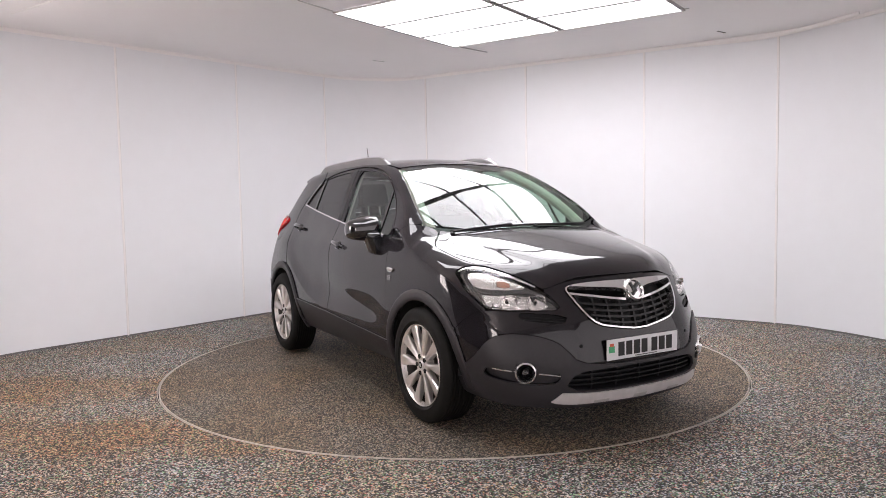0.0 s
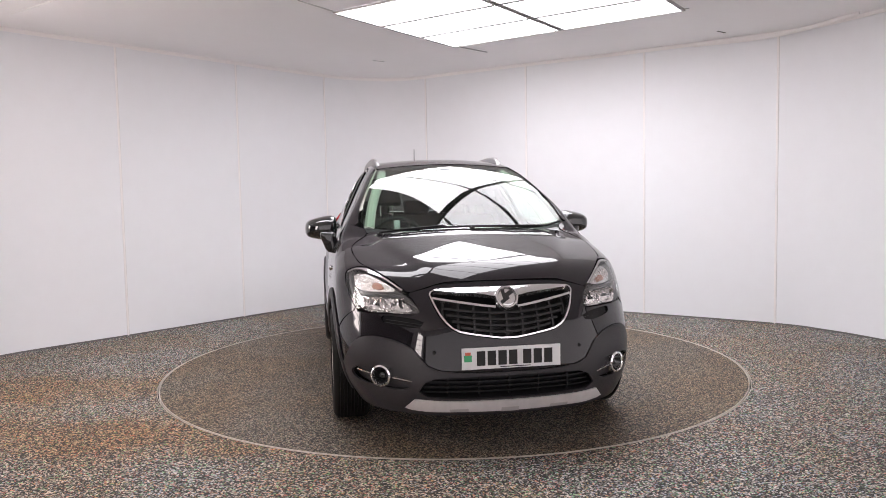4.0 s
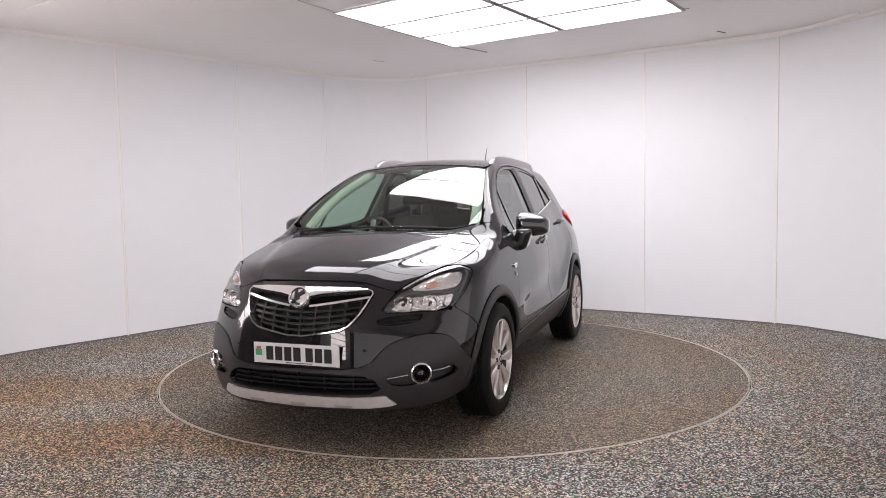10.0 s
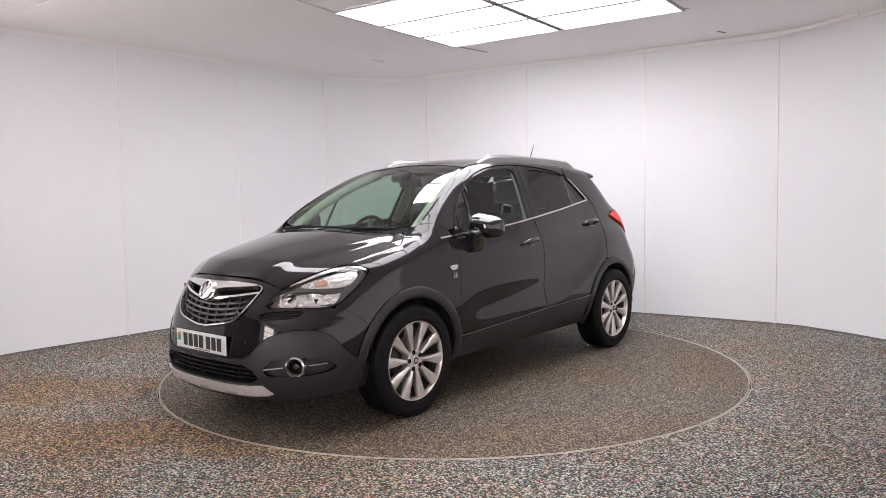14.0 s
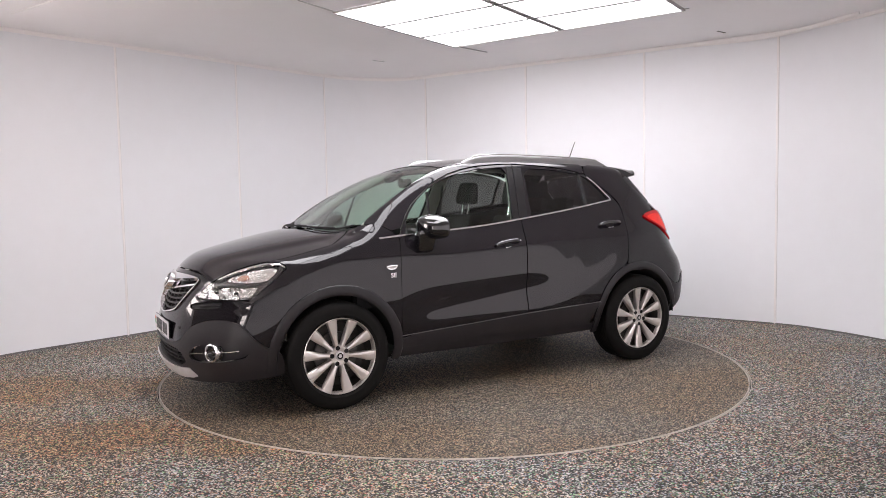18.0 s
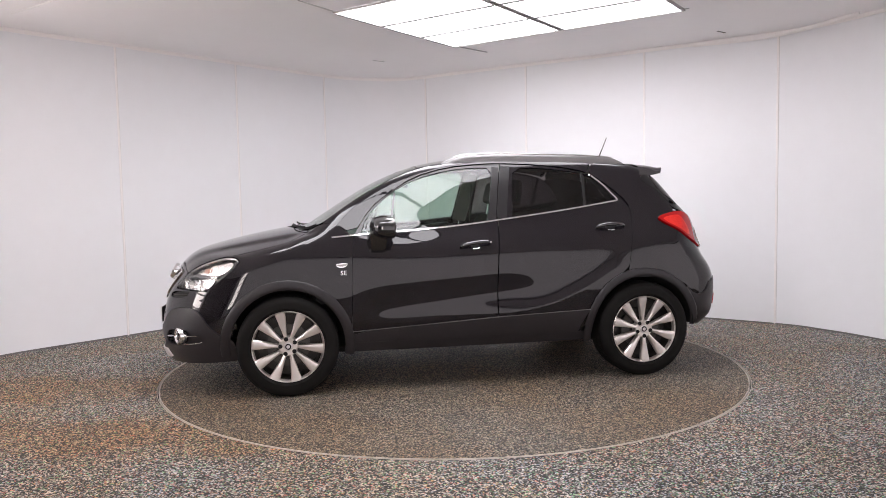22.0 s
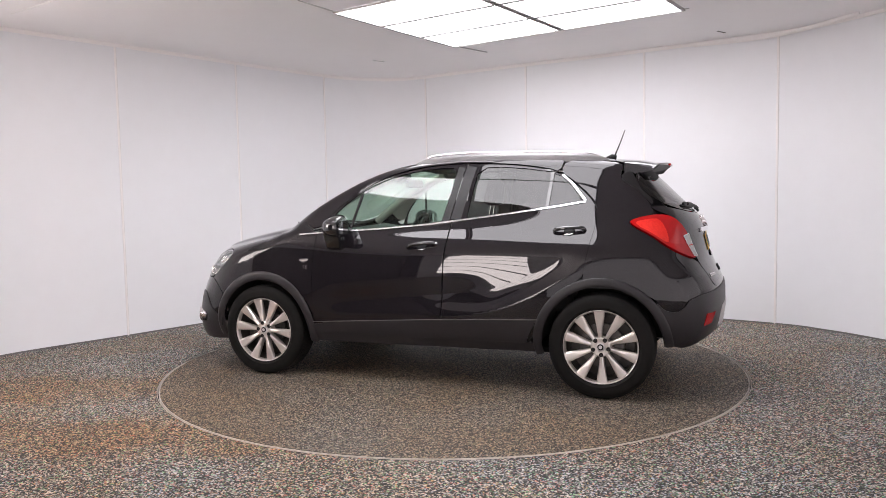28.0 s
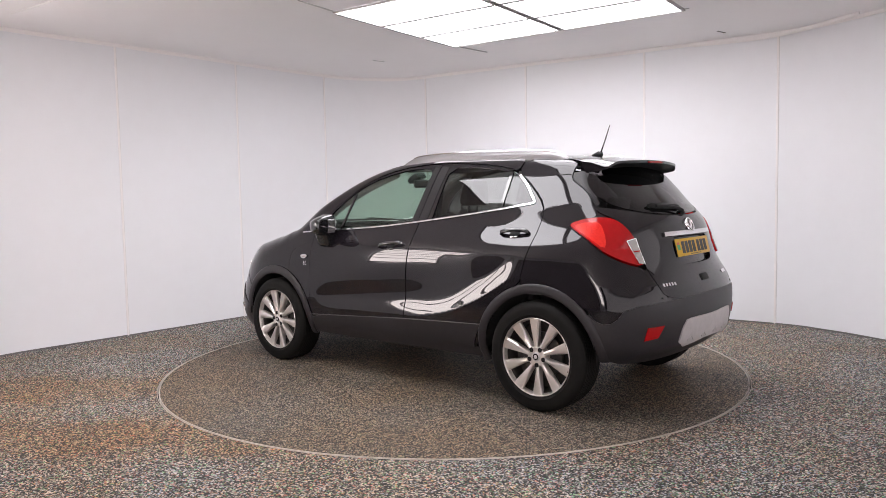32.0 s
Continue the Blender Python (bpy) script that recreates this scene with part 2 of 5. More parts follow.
def build_room():
    marks = [nearest(p) for p in SEAMS]
    wall = tagged(new("wall_curved"), "curved studio wall clad in white panels", "wall", kind="structure")
    n = len(ring)
    for a, b in zip(marks, marks[1:] + [marks[0] + n]):
        if a in marks[-2:]:
            continue
        if a == marks[-3]:
            b = marks[0] + n
        ids = [k % n for k in range(a, b + 1)]
        if a == marks[-3]:
            # assumed open front behind and beside the camera: a lintel, and an added glowing fill sheet
            v, f = wall_sheet(ids, 2.62, HEIGHT + 0.05, 0.06)
            mesh_object("lintel", v, f, WALL, wall)
            v, f = wall_sheet(ids, -0.3, 3.4, 0.02, 1.6)
            tagged(mesh_object("fill_backdrop", v, f, FILL_SHEET), "unseen glowing sheet added to brighten the car's reflections", "backdrop", kind="structure")
            continue
        if a == marks[1]:
            # an assumed wide opening out of view, its dark sheet added to darken the flank's reflections
            v, f = wall_sheet(ids, 2.55, HEIGHT + 0.05, 0.06)
            mesh_object("lintel", v, f, WALL, wall)
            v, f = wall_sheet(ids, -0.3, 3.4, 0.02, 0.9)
            tagged(mesh_object("dark_reflection_backdrop", v, f, material("dark_unseen_backdrop", (0.14, 0.13, 0.127), 0.8, grain=(3, (0.20, 0.19, 0.18), 0.7))), "unseen dark sheet added to darken the car's reflections", "backdrop", kind="structure")
            continue
        v, f = wall_sheet(ids, 0.0, HEIGHT + 0.05, 0.06)
        ob = mesh_object("wall_panel", v, f, WALL, wall, smooth=False)
        ob.data.polygons.foreach_set("use_smooth", [min(p.vertices) % 6 == 4 for p in ob.data.polygons])
    for k in marks[2:-3]:
        o, d = outward(k), (ring[(k + 1) % n] - ring[k - 1]).normalized()
        c = ring[k] - o * 0.002
        turn = Matrix.Rotation(math.atan2(d.y, d.x), 4, "Z")
        part("joint_strip", box((0.020, 0.010, HEIGHT - 0.01), (c.x, c.y, HEIGHT / 2), 0.005, 2, turn), SEAM, wall, "raised white joint strip")
        e = ring[k] + d * 0.0120 - o * 0.001
        part("joint_sealant", box((0.004, 0.004, HEIGHT - 0.01), (e.x, e.y, HEIGHT / 2), 0.001, 1, turn), GAP, wall, "thin grey line of sealant")
    # ceiling edge moulding and the dark joint at the floor
    v, f = wall_sheet(list(range(n)) + [0], HEIGHT - 0.035, HEIGHT + 0.0, 0.012, -0.012)
    tagged(mesh_object("trim_ceiling", v, f, SEAM), "thin white moulding under the ceiling", "trim", kind="structure")
    v, f = wall_sheet(list(range(n)) + [0], 0.0, 0.014, 0.006, -0.006)
    tagged(mesh_object("baseboard", v, f, BAR), "thin dark joint where the wall meets the floor", "trim", kind="structure")
    # floor: one sheet with a round hole for the turntable
    verts, faces = [], []
    m = 144
    for r in (2.232, 3.0):
        verts += [(r * math.cos(2 * math.pi * k / m), r * math.sin(2 * math.pi * k / m), 0) for k in range(m)]
    ends = []
    for k in range(m):
        a = 2 * math.pi * k / m
        ends.append((12 * math.cos(a), 12 * math.sin(a), 0))
    verts += ends
    for j in (0, m):
        faces += [(j + k, j + m + k, j + m + (k + 1) % m, j + (k + 1) % m) for k in range(m)]
    tagged(mesh_object("floor", verts, faces, FLOOR), "grey flecked safety floor with worn brownish patches", "floor", kind="structure")
    pit = material("dark_pit", (0.02, 0.02, 0.02), 0.8)
    verts = [(2.4 * math.cos(2 * math.pi * k / m), 2.4 * math.sin(2 * math.pi * k / m), -0.12) for k in range(m)]
    tagged(mesh_object("floor_pit", verts, [tuple(range(m))], pit), "dark pit under the turntable", "floor", kind="structure")
    tagged(part("turntable_rim", lathe([(2.232, -0.05), (2.232, 0.001), (2.2295, 0.001), (2.2295, -0.05)], m, "z"), METAL_RING, None),
           "thin worn steel edging set in the floor round the turntable", "edging", kind="structure")
    # ceiling
    verts = [(p.x + outward(i).x * 0.08, p.y + outward(i).y * 0.08, z) for z in (HEIGHT, HEIGHT + 0.12) for i, p in enumerate(ring)]
    faces = [tuple(range(n))[::-1], tuple(range(n, 2 * n))] + [(k, (k + 1) % n, n + (k + 1) % n, n + k) for k in range(n)]
    tagged(mesh_object("ceiling", verts, faces, CEILING), "matt white stretched ceiling sheet", "ceiling", kind="structure")


U, V = Vector((0.826, -0.5635, 0)), Vector((0.5635, 0.826, 0))
CORNER = Vector((-0.92, 0.375, HEIGHT))


def build_light(u0, count, low, glow, wide=1.165):
    """One column of ceiling light panels, about 1.1 m wide; low: how many lie nearer than the first column's end."""
    light = tagged(new("ceiling_light"), "large flush white ceiling light of wide glowing panels", "ceiling light", "ceiling lights")
    light.location = CORNER + U * (u0 + wide / 2 + 0.0025)
    turn = Matrix.Rotation(math.atan2(U.y, U.x), 4, "Z")
    for k in range(count):
        c = V * ((k - low + 0.5) * 0.592) + Vector((0, 0, -0.012))
        part("diffuser", box((wide, 0.576, 0.010), c, 0.002, 1, turn), glow, light, "glowing white diffuser")
    for k in range(1, count):
        part("joint_bar", box((wide, 0.031, 0.020), V * ((k - low) * 0.592) + Vector((0, 0, -0.015)), 0.001, 1, turn), BAR, light)
    span = count * 0.592
    mid = V * ((count / 2 - low) * 0.592)
    for side in (-1, 1):
        part("frame_rail", box((0.026, span + 0.03, 0.018), mid + U * (side * (wide / 2 + 0.0145)) + Vector((0, 0, -0.010)), 0.002, 1, turn), JOINT, light)
        part("frame_rail", box((wide, 0.016, 0.016), mid + V * (side * (span / 2 + 0.009)) + Vector((0, 0, -0.010)), 0.002, 1, turn), FRAME, light)
    return light


build_room()
build_light(0.0, 3, 0, DIFFUSER)
build_light(0.0, 1, 3, DIFFUSER)
build_light(1.235, 6, 3, DIFFUSER_DIM, 1.085)


def build_wall_light(p, width, z0, z1):
    """A louvred upright light on the wall."""
    k = nearest(p)
    o, d = outward(k), (ring[(k + 1) % len(ring)] - ring[k - 1]).normalized()
    turn = Matrix.Rotation(math.atan2(d.y, d.x), 4, "Z")
    light = tagged(new("wall_light"), "upright warm white wall light behind horizontal louvres", "wall light", "wall lights")
    light.location = ring[k] - o * 0.06 + Vector((0, 0, z0))
    h = z1 - z0
    part("diffuser", box((width, 0.03, h), (0, 0, h / 2), 0.004, 1, turn), WARM, light, "warm glowing diffuser")
    n = 6
    for q in range(n + 1):
        part("louvre", box((width + 0.04, 0.07, 0.035), Vector((0, 0, h * q / n)) - o * 0.02, 0.004, 1, turn), FRAME, light)
    for q in (-1, 1):
        part("side_rail", box((0.03, 0.07, h + 0.04), Vector((0, 0, h / 2)) + d * (q * (width / 2 + 0.02)) - o * 0.02, 0.004, 1, turn), FRAME, light)


build_wall_light((-4.40, -1.45), 0.85, 1.2, 2.6)
build_wall_light((-3.62, -6.46), 0.90, 0.55, 2.65)


def build_ceiling_marks():
    """Joints in the ceiling sheet and the loose strip over the wall's bend."""
    dark = material("dark_joint", (0.20, 0.19, 0.19), 0.8, grain=(30, (0.30, 0.29, 0.28), 0.6))
    for p, q, w, m in (((0.13, 1.92), (0.43, 2.23), 0.012, dark), ((-1.16, -0.01), (-0.94, 0.35), 0.010, FRAME), ((2.62, 1.42), (2.73, 1.50), 0.012, dark),
                       ((-2.98, -0.16), (-3.56, 0.23), 0.014, SEAM), ((2.0, 0.54), (2.05, 0.50), 0.02, FRAME), ((-0.84, 2.58), (-0.72, 2.67), 0.010, FRAME)):
        a, b = Vector((*p, HEIGHT - 0.003)), Vector((*q, HEIGHT - 0.003))
        c, d = (a + b) / 2, b - a
        turn = Matrix.Rotation(math.atan2(d.y, d.x), 4, "Z")
        tagged(part("trim_joint", box((d.length, w, 0.006), c, 0.001, 1, turn), m, None), "thin joint in the ceiling sheet", "trim", kind="structure")
    loose = spline([(2.55, 1.93, HEIGHT - 0.03), (2.85, 1.72, HEIGHT - 0.045), (3.15, 1.47, HEIGHT - 0.050), (3.36, 1.20, HEIGHT - 0.042), (3.52, 0.95, HEIGHT - 0.022), (3.62, 0.75, HEIGHT - 0.008)], 6)
    tagged(part("trim_loose", tube(loose, 0.020, 8, 0.35), SEAM, None), "loose white edging strip sagging under the ceiling", "trim", kind="structure")


build_ceiling_marks()

# ---- the car's outer skin as one smooth function: metres, x forward, y left, z up, origin between the axles ----
def curve(pts, soft):
    """A smooth curve through corner points, rounded over about soft metres."""
    xs, ys = zip(*pts)
    g = np.linspace(xs[0] - 1.0, xs[-1] + 1.0, 2400)
    v = np.interp(g, xs, ys)
    v = np.where(g < xs[0], ys[0] + (g - xs[0]) * (ys[1] - ys[0]) / (xs[1] - xs[0]), v)
    v = np.where(g > xs[-1], ys[-1] + (g - xs[-1]) * (ys[-1] - ys[-2]) / (xs[-1] - xs[-2]), v)
    n = int(3 * soft / (g[1] - g[0])) + 1
    w = np.exp(-0.5 * (np.arange(-n, n + 1) * (g[1] - g[0]) / soft) ** 2)
    v2 = np.convolve(np.pad(v, n, mode="reflect", reflect_type="odd"), w / w.sum(), mode="valid")
    return lambda q: np.interp(q, g, v2)


def smax(a, b, k):
    h = np.maximum(k - np.abs(a - b), 0) / k
    return np.maximum(a, b) + h * h * k * 0.25


SIDE = curve([(0.15, 0.70), (0.24, 0.770), (0.30, 0.815), (0.36, 0.850), (0.48, 0.881), (0.56, 0.8865), (0.64, 0.887), (0.72, 0.884), (0.80, 0.878), (0.88, 0.870), (0.95, 0.859),
              (1.00, 0.841), (1.05, 0.810), (1.10, 0.779), (1.15, 0.752), (1.20, 0.727), (1.30, 0.680), (1.45, 0.607), (1.60, 0.520)], 0.027)
SIDE_FORE = curve([(0.15, 0.72), (0.24, 0.787), (0.30, 0.826), (0.36, 0.854), (0.48, 0.881), (0.56, 0.8865), (0.64, 0.887), (0.72, 0.884), (0.80, 0.879), (0.88, 0.872), (0.95, 0.863),
                   (1.00, 0.848), (1.05, 0.829), (1.10, 0.806), (1.15, 0.780), (1.30, 0.696), (1.45, 0.610), (1.60, 0.520)], 0.030)
TAPER = curve([(-2.2, 0.11), (-1.75, 0.052), (-1.35, 0.018), (-0.9, 0.008), (-0.4, 0.001), (0.4, 0.001), (0.9, 0.006), (1.45, 0.016), (1.8, 0.055), (2.2, 0.13)], 0.10)
GLASSHOUSE = curve([(-1.95, 1.512), (-1.45, 1.577), (-0.95, 1.621), (-0.25, 1.644), (0.05, 1.628), (0.26, 1.594), (0.45, 1.537), (0.67, 1.438),
                    (0.90, 1.296), (1.14, 1.142), (1.40, 0.975)], 0.085)
BONNET = curve([(0.9, 1.165), (1.19, 1.136), (1.35, 1.118), (1.57, 1.075), (1.80, 1.023), (1.95, 0.979), (2.10, 0.918), (2.25, 0.84)], 0.075)
EDGE = curve([(-2.0, 0.07), (-1.1, 0.05), (0.2, 0.060), (0.95, 0.045), (1.15, 0.07), (1.5, 0.11), (2.0, 0.14)], 0.05)

RIDGE = curve([(1.1, 0.600), (1.4, 0.560), (1.8, 0.430), (2.1, 0.300)], 0.08)


def ROOF(x):
    """Height of the car's middle line: the higher of bonnet and glasshouse."""
    return np.maximum(GLASSHOUSE(x), BONNET(x) - 9 * np.clip(0.85 - x, 0, 1))


CROWN = curve([(-1.9, 0.12), (-0.2, 0.13), (0.12, 0.13), (0.45, 0.088), (0.9, 0.075), (1.15, 0.11), (1.5, 0.16), (2.0, 0.20)], 0.10)
NOSE = curve([(0.15, 2.10), (0.25, 2.185), (0.36, 2.212), (0.52, 2.200), (0.62, 2.180), (0.74, 2.148), (0.84, 2.105), (0.95, 2.06), (1.2, 1.96)], 0.045)
SWEEP = curve([(0.2, 0.40), (0.55, 0.42), (0.72, 0.50), (0.85, 0.55), (1.1, 0.55)], 0.06)
TAIL = curve([(0.15, -1.60), (0.27, -1.80), (0.33, -1.90), (0.41, -2.01), (0.57, -2.035), (0.68, -2.035), (0.75, -2.02), (0.80, -1.985),
              (0.886, -1.95), (0.99, -1.93), (1.10, -1.90), (1.18, -1.862), (1.26, -1.775), (1.36, -1.675), (1.48, -1.555), (1.62, -1.44)], 0.03)


GROOVE = curve([(-0.7, 0.70), (-0.2, 0.655), (0.3, 0.615), (0.8, 0.57)], 0.1)
GROOVE_DEPTH = curve([(-0.9, 0.0), (-0.55, 0.0), (-0.2, 0.016), (0.3, 0.020), (0.6, 0.018), (0.83, 0.0), (1.0, 0.0)], 0.06)
BLADE = curve([(-1.3, 0.90), (-1.09, 0.815), (-0.87, 0.680), (-0.6, 0.565), (-0.35, 0.515), (0.0, 0.505)], 0.06)
BLADE_DEPTH = curve([(-1.35, 0.0), (-1.2, 0.003), (-1.0, 0.018), (-0.6, 0.028), (-0.3, 0.024), (0.0, 0.008), (0.25, 0.0), (0.5, 0.0)], 0.06)
BLADE_RISE = 0.15


def skin(x, y, z):
    """Below 0 inside the car, above 0 outside."""
    a = np.sqrt(y * y + 1e-6)
    fore = np.clip((x - 0.45) / 0.45, 0, 1)
    fore = fore * fore * (3 - 2 * fore)
    side = a - SIDE(z) * (1 - fore) - SIDE_FORE(z) * fore + TAPER(x)
    side = side + GROOVE_DEPTH(x) * np.exp(-((z - GROOVE(x)) / 0.095) ** 2)
    up = np.maximum(z - BLADE(x), 0) / BLADE_RISE
    side = side + BLADE_DEPTH(x) * np.where(up < 1, up * np.exp(0.5 - 0.5 * up * up), np.exp(-((up - 1) / 4.0) ** 2))
    slope = (ROOF(x + 0.02) - ROOF(x - 0.02)) / 0.04
    fold = 0.018 * np.clip((x - 1.15) / 0.12, 0, 1) / (1 + np.exp(-(a - RIDGE(x)) / 0.018))
    fall = 0.45 * np.maximum(a - 0.685, 0) * np.clip((x - 0.70) / 0.25, 0, 1)
    roof = smax(GLASSHOUSE(x) - fall, BONNET(x) - 9 * np.clip(0.85 - x, 0, 1), 0.001 + 0.05 * np.clip(fall * 20, 0, 1))
    top = (z - roof + CROWN(x) * a * a + fold) / np.sqrt(1 + slope * slope)
    low = np.clip((0.80 - z) / 0.12, 0, 1)
    bow = (SWEEP(z) - 0.20 * low) * a * a + 0.25 * a ** 6 + low * 0.36 * 0.030 * np.log1p(np.exp((a - 0.41) / 0.030))
    front = (x - NOSE(z) + bow) / 1.1
    slant = (TAIL(z + 0.02) - TAIL(z - 0.02)) / 0.04
    rear = (TAIL(z) + (0.17 + 0.12 * np.clip((z - 0.8) / 0.2, 0, 1) - 0.10 * np.clip((z - 1.25) / 0.2, 0, 1)) * a * a + 0.35 * a ** 6 - x) / np.sqrt(1.1 + slant * slant)
    f = smax(side, top, EDGE(x))
    f = smax(f, front, 0.12)
    return smax(f, rear, 0.10)


def shoot(kind, u, v, side=1):
    """Points of the skin: kind "side" from (x, z), "top" from (x, y), "front" and "rear" from (angle in degrees, z)."""
    u, v = np.asarray(u, float), np.asarray(v, float)
    lo, hi = np.zeros_like(u), np.full_like(u, 2.2)

    def at(r):
        if kind == "side":
            return u, r * side, v
        if kind == "top":
            return u, v, r
        a = np.radians(u)
        if kind == "front":
            return 1.3 + r * np.cos(a), r * np.sin(a), v
        return -1.1 - r * np.cos(a), r * np.sin(a), v

    for _ in range(34):
        mid = (lo + hi) / 2
        out = skin(*at(mid)) > 0
        hi, lo = np.where(out, mid, hi), np.where(out, lo, mid)
    return np.stack(np.broadcast_arrays(*at(lo)), -1)


def normals(p):
    d = 0.004
    g = np.stack([skin(p[:, 0] + d, p[:, 1], p[:, 2]) - skin(p[:, 0] - d, p[:, 1], p[:, 2]),
                  skin(p[:, 0], p[:, 1] + d, p[:, 2]) - skin(p[:, 0], p[:, 1] - d, p[:, 2]),
                  skin(p[:, 0], p[:, 1], p[:, 2] + d) - skin(p[:, 0], p[:, 1], p[:, 2] - d)], -1)
    return g / np.linalg.norm(g, axis=1, keepdims=True)


# ---- panels cut out of the skin ----
SCALE = {"side": (1, 1), "top": (1, 1), "front": (0.0148, 1), "rear": (0.0148, 1), "roll": (1, 0.0100)}


def surface(kind, u, v):
    """Like shoot(), and "roll" from (x, angle in degrees about a line along the car): 0 is level outwards, 90 straight up."""
    if kind != "roll":
        return shoot(kind, u, v)
    u, a = np.asarray(u, float), np.radians(np.asarray(v, float))
    lo, hi = np.zeros_like(u), np.full_like(u, 1.6)
    for _ in range(34):
        mid = (lo + hi) / 2
        out = skin(u, 0.30 + mid * np.cos(a), 0.62 + mid * np.sin(a)) > 0
        hi, lo = np.where(out, mid, hi), np.where(out, lo, mid)
    return np.stack([u, 0.30 + lo * np.cos(a), 0.62 + lo * np.sin(a)], -1)


def to(kind, pts):
    """Places of 3D points in a kind's own two numbers."""
    p = np.asarray(pts, float)
    if kind == "side":
        return [(q[0], q[2]) for q in p]
    if kind == "top":
        return [(q[0], q[1]) for q in p]
    if kind == "roll":
        return [(q[0], math.degrees(math.atan2(q[2] - 0.62, q[1] - 0.30))) for q in p]
    if kind == "front":
        return [(math.degrees(math.atan2(q[1], q[0] - 1.3)), q[2]) for q in p]
    return [(math.degrees(math.atan2(q[1], -1.1 - q[0])), q[2]) for q in p]


def via(kind, other, pts):
    """An outline drawn in one kind, carried over to another."""
    u, v = zip(*[p[:2] for p in pts])
    return to(other, surface(kind, u, v))


def arc(cx, cz, r, a0, a1, n):
    return [(cx + r * math.cos(radians(a0 + (a1 - a0) * k / n)), cz + r * math.sin(radians(a0 + (a1 - a0) * k / n))) for k in range(n + 1)]


def chaikin(pts, rounds=2):
    """Rounds an outline's corners; a point with a third number stays sharp."""
    p = [(q[0], q[1], len(q) > 2) for q in pts]
    for _ in range(rounds):
        out = []
        for a, b in zip(p, p[1:] + p[:1]):
            out.append(a if a[2] else (0.75 * a[0] + 0.25 * b[0], 0.75 * a[1] + 0.25 * b[1], False))
            if not b[2]:
                out.append((0.25 * a[0] + 0.75 * b[0], 0.25 * a[1] + 0.75 * b[1], False))
        p = out
    return [(a, b) for a, b, _ in p]


def sym(half):
    """A whole outline from its half, which runs from the middle line out and back to it."""
    return list(half) + [(-p[0], *p[1:]) for p in reversed(half) if abs(p[0]) > 1e-6]


def sym_y(half):
    return list(half) + [(p[0], -p[1], *p[2:]) for p in reversed(half) if abs(p[1]) > 1e-6]


def dense(loop, step):
    out = []
    for a, b in zip(loop, loop[1:] + loop[:1]):
        n = max(1, int(math.dist(a, b) / step))
        out += [(a[0] + (b[0] - a[0]) * k / n, a[1] + (b[1] - a[1]) * k / n) for k in range(n)]
    return out


def shrunk(loop, d):
    """The outline drawn in by d (out for a negative d)."""
    p = np.array([q[:2] for q in loop])
    nxt, prv = np.roll(p, -1, 0), np.roll(p, 1, 0)
    t = nxt - prv
    t /= np.linalg.norm(t, axis=1, keepdims=True) + 1e-12
    area = np.sum(p[:, 0] * nxt[:, 1] - nxt[:, 0] * p[:, 1])
    n = np.stack([-t[:, 1], t[:, 0]], -1) * (1 if area > 0 else -1)
    return [(*q, *o[2:]) for q, o in zip(p + n * d, loop)]


def within(loop, pts):
    p, q = np.array(loop), np.asarray(pts)
    a, b = p, np.roll(p, -1, 0)
    hit = np.zeros(len(q), bool)
    for (x0, y0), (x1, y1) in zip(a, b):
        if y0 != y1:
            hit ^= ((y0 > q[:, 1]) != (y1 > q[:, 1])) & (q[:, 0] < (x1 - x0) * (q[:, 1] - y0) / (y1 - y0) + x0)
    return hit


def near(loop, pts, d):
    p, q = np.array(loop), np.asarray(pts)
    return np.min(np.linalg.norm(q[:, None, :] - p[None], axis=2), axis=1) < d


from mathutils.geometry import delaunay_2d_cdt


